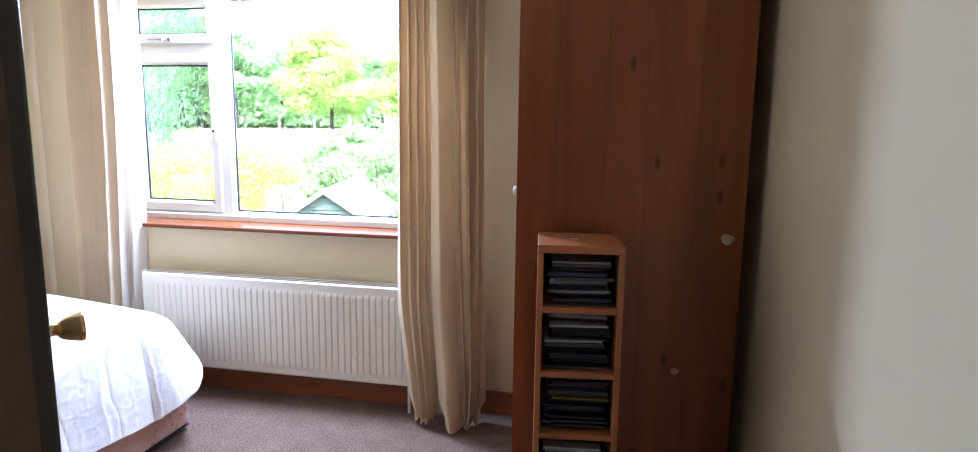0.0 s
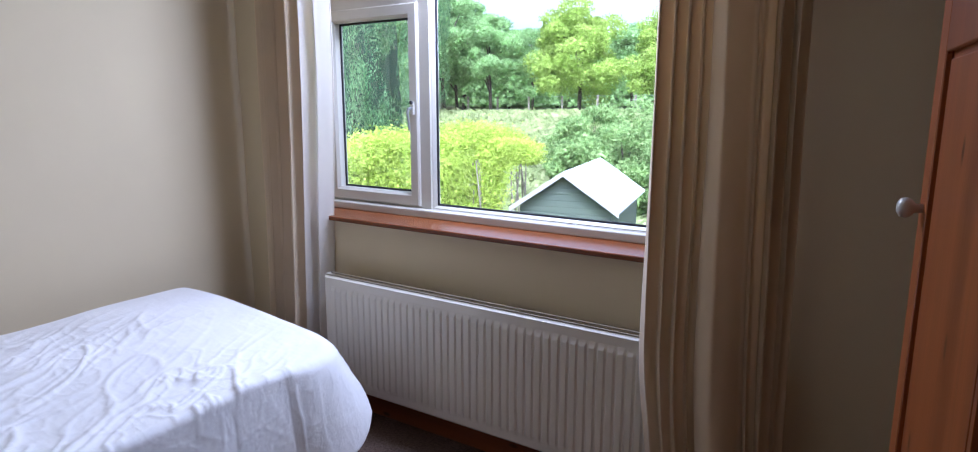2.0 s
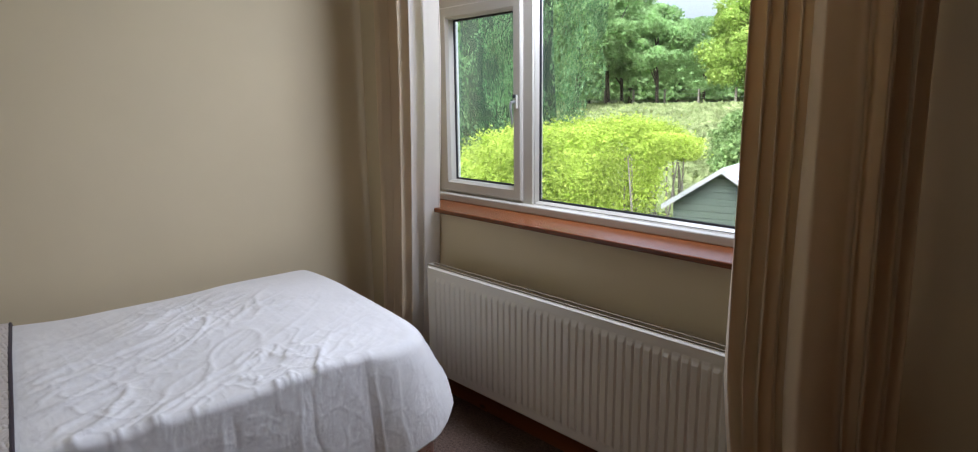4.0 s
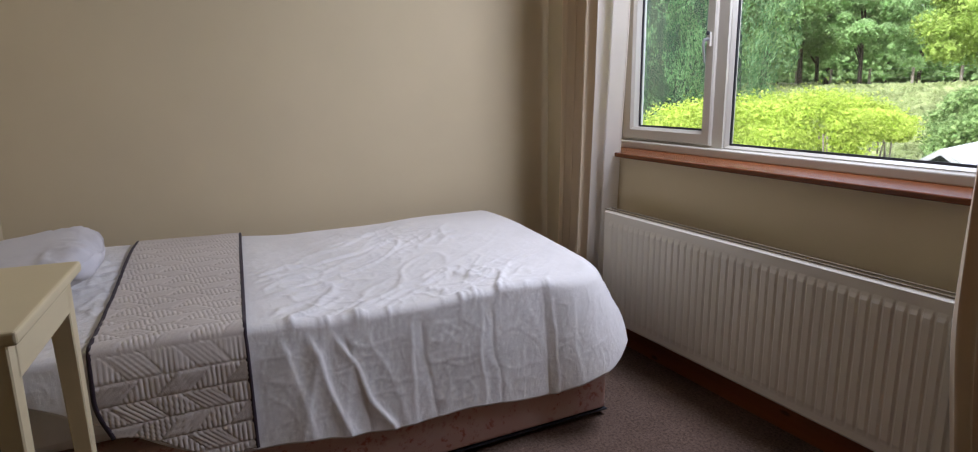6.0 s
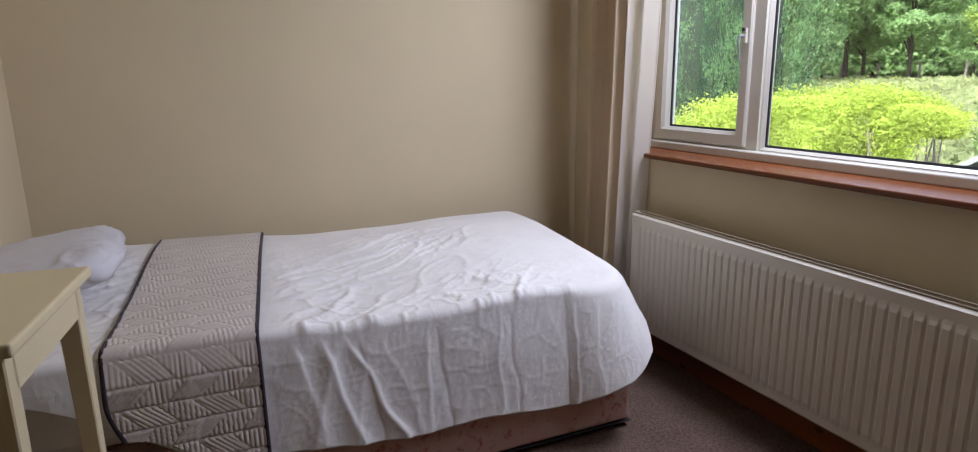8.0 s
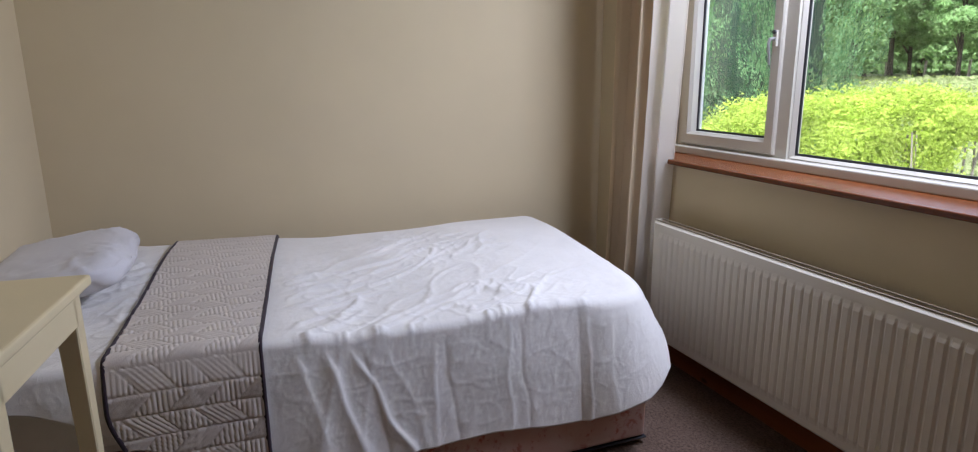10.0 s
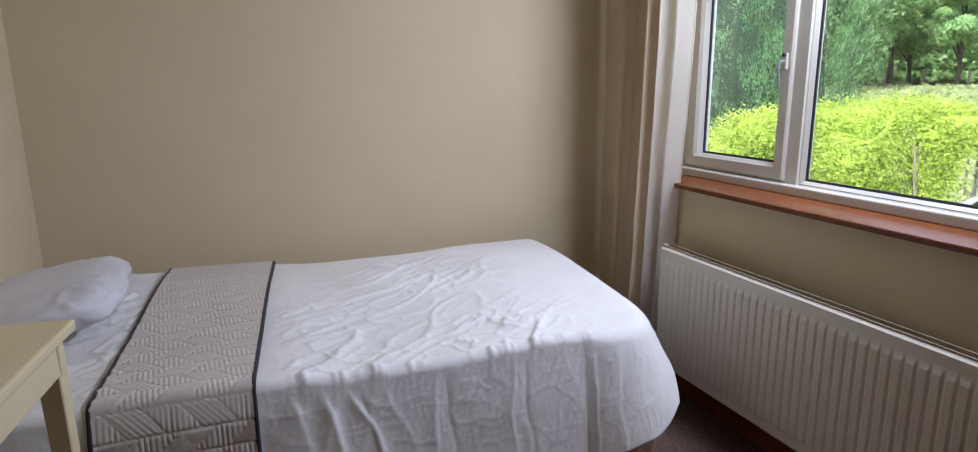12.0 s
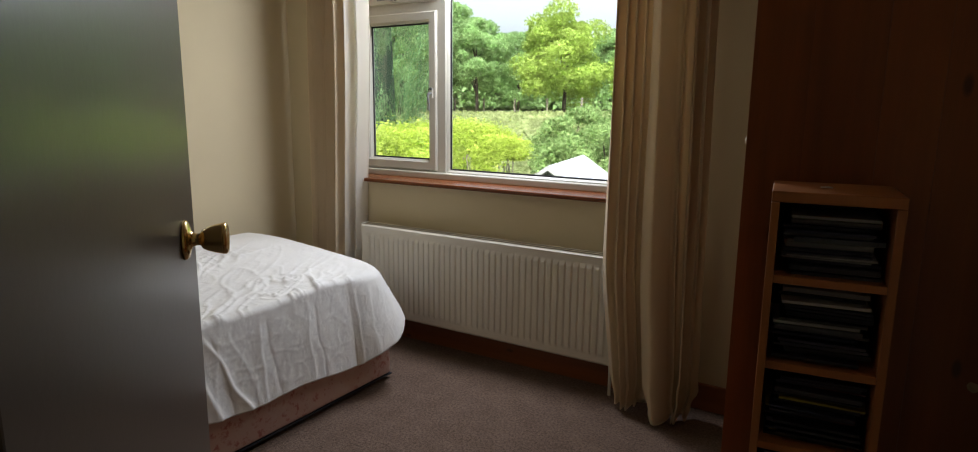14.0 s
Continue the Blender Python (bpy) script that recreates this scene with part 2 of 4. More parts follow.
BARK = wood("bark", (0.13, 0.10, 0.075), (0.05, 0.04, 0.03), 0.9, knots=False)
SHEDWOOD = wood("green_shed_boards", (0.125, 0.155, 0.105), (0.08, 0.10, 0.072), 0.8, axis=0, knots=False)
FELT = paint("pale_roof_felt", (0.42, 0.43, 0.44), 0.7, 0.15, 0.4, 40.0)
TRIMWOOD = paint("weathered_bargeboard", (0.36, 0.36, 0.33), 0.8, 0.15)


def make_grass():
    m, nt, b = mat("meadow", 0.95, 0, 0.1)
    v = coords(nt)
    c = ramp(nt, noisy(nt, v, 0.35, 8, 0.7), [(0.3, (0.16, 0.21, 0.07)), (0.55, (0.32, 0.36, 0.16)), (0.75, (0.46, 0.46, 0.28))])
    nt.links.new(c, b.inputs["Base Color"])
    bump(nt, b, noisy(nt, v, 6.0, 6, 0.7), 1.0, 0.3)
    return m


GRASS = make_grass()


# ---- mesh helpers ----
def part(name, bm, material, parent=None, label="", smooth=False):
    me = bpy.data.meshes.new(name)
    bm.to_mesh(me)
    bm.free()
    me.materials.append(material)
    if smooth:
        for p in me.polygons:
            p.use_smooth = True
    ob = new(name, me)
    if parent is not None:
        ob.parent = parent
    if label:
        tagged(ob, label)
    return ob


def thing(name, label, category, m=None, group="", kind=""):
    ob = new(name)
    ob.empty_display_size = 0.1
    if m is not None:
        ob.matrix_basis = m
    return tagged(ob, label, category, group, kind)


def add_box(bm, x0, x1, y0, y1, z0, z1):
    vs = [bm.verts.new(p) for p in ((x0, y0, z0), (x1, y0, z0), (x1, y1, z0), (x0, y1, z0), (x0, y0, z1), (x1, y0, z1), (x1, y1, z1), (x0, y1, z1))]
    for f in ((3, 2, 1, 0), (4, 5, 6, 7), (0, 1, 5, 4), (1, 2, 6, 5), (2, 3, 7, 6), (3, 0, 4, 7)):
        bm.faces.new([vs[i] for i in f])
    return vs


def box(x0, x1, y0, y1, z0, z1, bevel=0.0, seg=2):
    bm = bmesh.new()
    add_box(bm, x0, x1, y0, y1, z0, z1)
    if bevel:
        bmesh.ops.bevel(bm, geom=bm.edges[:], offset=bevel, segments=seg, profile=0.6, affect="EDGES")
    return bm


def boxes(*lots):
    bm = bmesh.new()
    for lot in lots:
        add_box(bm, *lot)
    return bm


def lathe(profile, seg=28):
    bm = bmesh.new()
    rings = []
    for r, z in profile:
        rings.append([bm.verts.new((r * math.cos(2 * math.pi * i / seg), r * math.sin(2 * math.pi * i / seg), z)) for i in range(seg)])
    for a, b in zip(rings, rings[1:]):
        for i in range(seg):
            bm.faces.new((a[i], a[(i + 1) % seg], b[(i + 1) % seg], b[i]))
    bm.faces.new(rings[0][::-1])
    bm.faces.new(rings[-1])
    return bm


def sheet(nu, nv, fn):
    """A grid of nu x nv cells; fn(u, v) gives the place, u and v from 0 to 1."""
    bm = bmesh.new()
    g = [[bm.verts.new(fn(i / nu, j / nv)) for j in range(nv + 1)] for i in range(nu + 1)]
    for i in range(nu):
        for j in range(nv):
            bm.faces.new((g[i][j], g[i + 1][j], g[i + 1][j + 1], g[i][j + 1]))
    return bm


def tube(points, radii, seg=8):
    bm = bmesh.new()
    rings = []
    for k, (p, r) in enumerate(zip(points, radii)):
        p = Vector(p)
        d = (Vector(points[min(k + 1, len(points) - 1)]) - Vector(points[max(k - 1, 0)])).normalized()
        a = d.orthogonal().normalized()
        b = d.cross(a)
        rings.append([bm.verts.new(p + r * (math.cos(2 * math.pi * i / seg) * a + math.sin(2 * math.pi * i / seg) * b)) for i in range(seg)])
    for q, w in zip(rings, rings[1:]):
        j0 = min(range(seg), key=lambda j: (w[j].co - q[0].co).length)
        for i in range(seg):
            bm.faces.new((q[i], q[(i + 1) % seg], w[(i + 1 + j0) % seg], w[(i + j0) % seg]))
    bm.faces.new(rings[0][::-1])
    bm.faces.new(rings[-1])
    return bm


def smoothstep(a, b, x):
    t = min(1.0, max(0.0, (x - a) / (b - a)))
    return t * t * (3 - 2 * t)


# ---- the room ----
XL, XR, YS, YN, H = -0.08, 3.61, 0.04, 2.745, 2.42
YH = 0.225  # face of the thicker wall at the bed head
DX0, DX1, DH = 2.65, 3.585, 2.02
WX0, WX1, WZ0, WZ1 = 0.31, 2.36, 0.945, 2.24

tagged(part("floor", box(-0.25, 4.3, -1.6, 2.90, -0.12, 0.0), CARPET), "taupe brown short pile carpet", "floor", kind="structure")
tagged(part("ceiling", box(-0.4, 4.4, -1.7, 3.14, H, H + 0.15), CEIL), "plain white ceiling", "ceiling", kind="structure")
tagged(part("wall_west", box(XL - 0.15, XL, -1.6, 3.14, -0.1, H), WALL), "cream painted plaster wall behind the bed", "wall", kind="structure")
tagged(part("wall_east", box(XR, XR + 0.15, YS - 0.1, 3.14, -0.1, H), WALL), "cream painted plaster wall beside the wardrobe", "wall", kind="structure")
tagged(part("wall_north", boxes((XL, WX0, YN, 3.005, -0.1, H), (WX1, XR, YN, 3.005, -0.1, H), (WX0, WX1, YN, 3.005, -0.1, WZ0 - 0.034), (WX0, WX1, YN, 3.005, WZ1, H)), WALL), "cream painted wall under and round the window", "wall", kind="structure")
tagged(part("outer_wall", boxes((-4.0, 0.335, 3.007, 3.066, -2.3, H + 0.1), (WX1 - 0.03, 7.0, 3.007, 3.066, -2.3, H + 0.1), (0.335, WX1 - 0.03, 3.007, 3.066, -2.3, WZ0 - 0.01), (0.335, WX1 - 0.03, 3.007, 3.066, WZ1 - 0.03, H + 0.1)), OUTER), "white rendered outer wall", "wall", kind="structure")
tagged(part("wall_south", boxes((XL, 1.95, YS - 0.1, YH, -0.1, H), (1.95, DX0, YS - 0.1, YS, -0.1, H), (DX1, XR, YS - 0.1, YS, -0.1, H), (DX0, DX1, YS - 0.1, YS, DH, H)), WALL), "cream painted wall with the doorway", "wall", kind="structure")
tagged(part("wall_hall", boxes((1.6, 1.75, -1.6, YS - 0.1, 0, H), (4.2, 4.3, -1.6, YS - 0.1, 0, H), (1.6, 4.3, -1.75, -1.6, 0, H)), HALL), "unseen hallway walls, dark brown to cut bounced light", "wall", kind="structure")
tagged(part("door_frame", boxes((DX0, DX0 + 0.03, YS - 0.12, YS + 0.012, 0, DH), (DX0 + 0.03, DX1, YS - 0.12, YS + 0.012, DH - 0.03, DH)), JAMB), "dark stained wooden door lining", "door frame", kind="structure")
tagged(part("baseboard_north", box(XL, XR, YN - 0.018, YN, 0, 0.125, 0.005), SKIRT), "orange stained wooden skirting board", "skirting board", kind="structure")
tagged(part("baseboard_west", box(XL, XL + 0.018, YH, YN - 0.02, 0, 0.125, 0.005), SKIRT), "orange stained wooden skirting board", "skirting board", kind="structure")
tagged(part("baseboard_east", box(XR - 0.018, XR, YS + 0.02, YN - 0.02, 0, 0.125, 0.005), SKIRT), "orange stained wooden skirting board", "skirting board", kind="structure")


def frame_ring(x0, x1, z0, z1, w, y0, y1):
    """Four mitred members of a frame with stepped profile."""
    bm = bmesh.new()
    loops = []
    for dx, y in ((0.0, y1), (0.0, y0 + 0.006), (0.006, y0), (w - 0.012, y0), (w, y0 + 0.014), (w, y1)):
        loops.append([bm.verts.new(p) for p in ((x0 + dx, y, z0 + dx), (x1 - dx, y, z0 + dx), (x1 - dx, y, z1 - dx), (x0 + dx, y, z1 - dx))])
    for a, b in zip(loops, loops[1:] + loops[:1]):
        for i in range(4):
            bm.faces.new((a[i], a[(i + 1) % 4], b[(i + 1) % 4], b[i]))
    bmesh.ops.recalc_face_normals(bm, faces=bm.faces)
    return bm


# ---- window ----
win = thing("window_1", "white plastic casement window with one large fixed pane and small opening sashes", "window", kind="structure")
FY0, FY1 = 2.945, 3.004
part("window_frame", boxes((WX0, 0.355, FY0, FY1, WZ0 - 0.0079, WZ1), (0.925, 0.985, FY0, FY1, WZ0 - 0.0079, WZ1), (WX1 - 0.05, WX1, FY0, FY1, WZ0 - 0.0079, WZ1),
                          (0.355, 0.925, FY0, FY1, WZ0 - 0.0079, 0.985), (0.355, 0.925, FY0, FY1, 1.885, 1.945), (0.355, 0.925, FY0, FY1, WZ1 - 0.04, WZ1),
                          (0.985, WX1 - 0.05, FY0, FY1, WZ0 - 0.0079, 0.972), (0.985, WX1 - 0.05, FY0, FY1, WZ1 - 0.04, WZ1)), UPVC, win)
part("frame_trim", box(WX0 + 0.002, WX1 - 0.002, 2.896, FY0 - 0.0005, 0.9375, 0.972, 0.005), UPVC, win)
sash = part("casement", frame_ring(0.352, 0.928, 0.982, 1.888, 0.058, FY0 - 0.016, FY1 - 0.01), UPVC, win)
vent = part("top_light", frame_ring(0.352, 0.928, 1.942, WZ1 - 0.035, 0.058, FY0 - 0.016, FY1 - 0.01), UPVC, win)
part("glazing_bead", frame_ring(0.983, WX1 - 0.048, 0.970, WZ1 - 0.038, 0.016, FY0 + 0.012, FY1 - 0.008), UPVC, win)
for nm, x0, x1, z0, z1, up in (("pane", 0.408, 0.872, 1.038, 1.832, sash), ("pane", 0.408, 0.872, 1.998, WZ1 - 0.09, vent), ("pane", 0.997, WX1 - 0.062, 0.984, WZ1 - 0.052, win)):
    pane = part(nm, box(x0, x1, 2.982, 2.986, z0, z1), GLASS, up)
    pane.visible_shadow = False
    g = 0.011
    part("gasket", boxes((x0, x1, 2.975, 2.981, z0, z0 + g), (x0, x1, 2.975, 2.981, z1 - g, z1), (x0, x0 + g, 2.975, 2.981, z0 + g, z1 - g), (x1 - g, x1, 2.975, 2.981, z0 + g, z1 - g)), BLACK, up, "black rubber seal")


def window_handle(parent, x, y, z, flat):
    bm = box(-0.010, 0.010, -0.012, 0.0, -0.03, 0.03, 0.004)
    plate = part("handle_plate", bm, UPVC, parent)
    lever = part("handle_lever", tube([(0, -0.012, 0), (0, -0.035, -0.004), (0, -0.040, -0.025), (0, -0.032, -0.065), (0, -0.028, -0.10)], [0.007, 0.007, 0.006, 0.005, 0.005]), GREYMETAL, parent, "grey metal lever")
    lock = part("lock_button", lathe([(0.0085, 0), (0.0085, 0.006), (0.007, 0.008)], 14), BLACK, parent, "black lock button")
    m = pose(x, y, z, 0, 90 if flat else 0, 0)
    for ob in (plate, lever):
        ob.matrix_basis = m
    lock.matrix_basis = m @ pose(0, -0.012, 0.024, 90, 0, 0)


window_handle(sash, 0.902, FY0 - 0.016, 1.43, False)
window_handle(vent, 0.625, FY0 - 0.016, 1.965, True)
def sill_board():
    """Board with a rounded nose that runs past the opening on one side."""
    bm = bmesh.new()
    prof = [(0.916, 2.748), (0.916, 2.706), (0.918, 2.7015), (0.921, 2.70), (0.932, 2.70), (0.9355, 2.7015), (0.937, 2.705), (0.937, 2.748)]
    ends = [[bm.verts.new((x, y, z)) for z, y in prof] for x in (0.572, WX1 + 0.05)]
    for i in range(len(prof) - 1):
        bm.faces.new((ends[0][i], ends[1][i], ends[1][i + 1], ends[0][i + 1]))
    bm.faces.new(ends[0])
    bm.faces.new(ends[1][::-1])
    add_box(bm, WX0 + 0.001, WX1 - 0.001, 2.7481, FY0 + 0.03, 0.9155, 0.937)
    bmesh.ops.recalc_face_normals(bm, faces=bm.faces)
    return bm


tagged(part("window_sill", sill_board(), SILL), "red-brown varnished wooden window board", "window sill", kind="structure")


# ---- radiator ----
def radiator():
    rad = thing("radiator", "long white enamelled ribbed panel radiator under the window", "radiator", pose(0.62, 2.6, 0.155))
    L, Hh = 1.56, 0.53
    pitch = 0.0352
    n = 42
    first = (L - n * pitch) / 2

    xs = [0.0, 0.012, first - 0.01]
    for i in range(n):
        b = first + i * pitch
        xs += [b, b + 0.004, b + 0.008, b + 0.0275, b + 0.0315]
    xs += [L - first, L - first + 0.01, L - 0.012, L]
    zs = [0.0, 0.012, 0.035, 0.047, 0.06, Hh * 0.5, Hh - 0.07, Hh - 0.057, Hh - 0.045, Hh - 0.012, Hh]
    bm = bmesh.new()
    grid = []
    for x in xs:
        col = []
        for z in zs:
            ph = (x - first) % pitch
            inside = first <= x <= L - first - 0.001
            groove = 0.0
            if inside and 0.046 < z < Hh - 0.056:
                groove = 0.006 if 0.007 < ph < 0.0276 else 0.0
                if 0.003 < ph < 0.0071 or 0.0276 < ph < 0.032:
                    groove = 0.0022
                if z < 0.05 or z > Hh - 0.06:
                    groove *= 0.35
            edge = 0.012 if z in (0.0, Hh) else 0.0
            edge = max(edge, 0.006 if x in (0.0, L) else 0.0)
            col.append(bm.verts.new((x, edge - groove + 0.008, z)))
        grid.append(col)
    for a, b in zip(grid, grid[1:]):
        for j in range(len(zs) - 1):
            bm.faces.new((a[j], b[j], b[j + 1], a[j + 1]))
    bmesh.ops.recalc_face_normals(bm, faces=bm.faces)
    part("front_panel", bm, RADIATOR, rad)
    part("front_channel", box(0.004, L - 0.004, 0.0205, 0.032, 0.012, Hh - 0.012, 0.003), RADIATOR, rad)
    # Depth added towards the wall to block light falling behind the radiator.
    part("rear_panel", box(0.0, L, 0.0575, 0.104, 0.0, Hh - 0.05, 0.004), RADIATOR, rad)
    for x in (0.0, L - 0.004):
        part("end_cover", box(x, x + 0.004, 0.018, 0.056, 0.01, Hh + 0.002), RADIATOR, rad)
    slats = [(0.0, L, 0.016, 0.021, Hh - 0.002, Hh + 0.003), (0.0, L, 0.051, 0.057, Hh - 0.002, Hh + 0.003)]
    for i in range(int(L / 0.012)):
        slats.append((0.004 + i * 0.012, 0.0072 + i * 0.012, 0.0215, 0.0505, Hh - 0.024, Hh - 0.014))
    # Black box added under the slats as the shade in the grille slots.
    part("slot_shade", box(0.01, L - 0.01, 0.034, 0.0505, 0.05, Hh - 0.026), BLACK, rad, "black box for the shade inside the grille")
    part("top_grille", boxes(*slats), GRILLE, rad, "dark beige top grille")
    for x in (0.3, 1.2):
        part("bracket", box(x, x + 0.03, 0.104, 0.145, 0.08, Hh - 0.05, 0.003), RADIATOR, rad)
    for x in (0.012, L - 0.03):
        part("pipe", tube([(x + 0.009, 0.042, 0.02), (x + 0.009, 0.042, -0.155)], [0.008, 0.008]), RADIATOR, rad)
    return rad


radiator()


# ---- curtains ----
def curtain(name, label, x_edges, y_at, folds, amp, seed, lead=lambda u: 1.0, lined=False, widths=None, depths=None):
    """Heavy cloth in upright round folds, with sharp valleys between them; it stands a little looser at the hem."""
    top, low = 2.40, 0.012
    th = thing(name, label, "curtain", group="window curtains")
    rng = random.Random(seed)

    def breaks(even):
        w = [1.0 + (1 - even) * rng.uniform(-0.62, 0.7) for _ in range(folds)]
        s = [0.0]
        for q in w:
            s.append(s[-1] + q)
        return [q / s[-1] for q in s]

    up, down = breaks(0.1), breaks(-0.2)
    down = [0.65 * p + 0.35 * q for p, q in zip(up, down)]
    amps = [rng.uniform(0.4, 1.2) for _ in range(folds)]
    skew = [rng.uniform(0.75, 1.35) for _ in range(folds)]
    if widths:
        amps, skew = depths, [1.0] * folds
        up, down = ([sum(w[:i]) / sum(w) for i in range(folds + 1)] for w in widths)

    def place(u, v):
        z = low + (top - low) * v
        x0, x1 = x_edges(z)
        k = u * folds
        i = min(int(k), folds - 1)
        f = k - i
        m = smoothstep(0.0, 2.2, z)
        s0, s1 = (down[j] + (up[j] - down[j]) * m for j in (i, i + 1))
        s = s0 + (s1 - s0) * f
        g = f ** skew[i]
        lobe = max(0.0, math.sin(math.pi * g)) ** 0.85
        if widths and not lined:  # small pleats die out downwards into two broad folds
            lobe *= 1 - 0.5 * smoothstep(1.5, 0.25, z) * (i < 4)
        if widths and f > 0 and up[i + 1] - up[i] > 0.2:
            lobe = lobe ** 0.6
        dip = (0.05 if widths else 0.16) * amps[i] * math.exp(-((g - 0.62) / 0.13) ** 2) * (0.5 + 0.5 * noise.noise((i * 3.1, z * 0.8, seed)))
        y = y_at(z, u) - amp * lead(u) * amps[i] * (lobe - dip) * (1.0 + 0.25 * smoothstep(0.6, 0.0, z))
        y += 0.005 * noise.noise((u * 14 + seed, z * 1.6, 2.0)) + 0.0015 * noise.noise((u * 40, z * 7, seed))
        x = x0 + (x1 - x0) * s + (x1 - x0) / folds * 0.2 * math.sin(2 * math.pi * f) * amps[i]
        if widths and not lined:
            broad = math.sin(math.pi * (u / 0.5 if u < 0.5 else (u - 0.5) / 0.5)) ** 2 if u < 1 else 0.0
            y -= 0.055 * smoothstep(1.5, 0.15, z) * broad
            mid = x0 + (x1 - x0) * (0.24 if u < 0.5 else 0.76)
            x += (mid - x) * 0.30 * smoothstep(0.16, 0.0, z)
        x += 0.008 * noise.noise((u * 4 + seed, z * 1.1, 6.0))
        hem = smoothstep(0.14, 0.0, z)
        puff = math.exp(-((z - 0.13) / 0.07) ** 2)
        y -= 0.018 * puff * lobe + 0.012 * hem * noise.noise((u * 11 + seed, z * 14, 5.0))
        x += 0.010 * (puff + hem) * noise.noise((u * 9 + seed, z * 12, 8.0))
        return (x, y - 0.012 * hem * lobe, z + 0.03 * hem * (1 - lobe) + 0.012 * hem * noise.noise((u * 5, 3.0, seed)))

    cl = part("fabric", sheet(folds * 22, 80, (lambda u, v: place(0.85 * u, v)) if lined else place), CURTAIN, th, smooth=True)
    sol = cl.modifiers.new("thick", "SOLIDIFY")
    sol.thickness = 0.004
    part("hem", tube([place(q / 120, 0.0) for q in range(121)], [0.0035] * 121, 6), CURTAIN, th, smooth=True)
    if not lined:
        return th

    def lining(u, v):
        p = place(0.83 + 0.17 * u, v)
        return (p[0] + 0.005, p[1] - 0.005, p[2] + 0.004)
    part("lining", sheet(30, 80, lining), LINING, th, "white curtain lining", smooth=True)
    part("lining_edge", tube([lining(1.0, q / 60) for q in range(61)], [0.003] * 61, 6), LINING, th, smooth=True)
    return th


curtain("curtain", "cream full-length lined curtain gathered at the bed corner", lambda z: (0.12 + 0.02 * z, 0.545 + 0.06 * smoothstep(0.3, 1.7, z)),
        lambda z, u: 2.684 + 0.05 * smoothstep(0.80, 1.0, u) + 0.04 * smoothstep(0.08, 0.0, u), 9, 0.085, 11, lined=True,
        widths=((0.06, 0.05, 0.07, 0.05, 0.08, 0.018, 0.07, 0.06, 0.09), (0.07, 0.05, 0.06, 0.05, 0.07, 0.014, 0.08, 0.06, 0.08)), depths=(0.3, 0.4, 0.65, 0.5, 0.9, 0.05, 0.9, 0.6, 0.6))
curtain("curtain", "cream full-length curtain hanging in front of the radiator end", lambda z: (2.185 - 0.06 * smoothstep(0.0, 0.7, z), 2.575 - 0.02 * z),
        lambda z, u: 2.578 + 0.04 * smoothstep(0.5, 2.2, z) + 0.05 * smoothstep(0.62, 0.72, u), 8, 0.095, 4,
        widths=((0.055, 0.045, 0.04, 0.035, 0.13, 0.045, 0.05, 0.05), (0.065, 0.05, 0.04, 0.02, 0.15, 0.03, 0.04, 0.035)), depths=(0.7, 0.65, 0.6, 0.4, 1.0, 0.4, 0.6, 0.4))


# ---- bed ----
AX0, AX1, BY1, RC, RR = 0.10, 1.125, 2.225, 0.28, 0.024


def fall(d, r, slant):
    """A cloth that bends over an edge: an arc of radius r, then a straight fall at a slant (degrees below level)."""
    th = radians(slant)
    if d <= 0:
        return 0.0, 0.0
    if d < r * th:
        return r * math.sin(d / r), r * (1 - math.cos(d / r))
    e = d - r * th
    return r * math.sin(th) + e * math.cos(th), r * (1 - math.cos(th)) + e * math.sin(th)


FOLDS = ((1.06, 0.16, 0.03, 0.020), (1.12, 0.30, 0.016, 0.026), (1.19, 0.45, 0.012, 0.026), (1.25, 0.10, 0.010, -0.012), (1.30, 0.30, 0.02, 0.008), (1.455, -0.03, 0.012, 0.010),
         (1.475, 0.12, 0.009, -0.008), (1.62, 0.45, 0.02, 0.004), (1.70, -0.05, 0.010, 0.009), (1.73, 0.05, 0.008, -0.008), (1.86, 0.32, 0.015, 0.004),
         (1.98, 0.02, 0.010, 0.011), (2.05, 0.20, 0.02, 0.008), (0.60, 0.1, 0.04, 0.012))


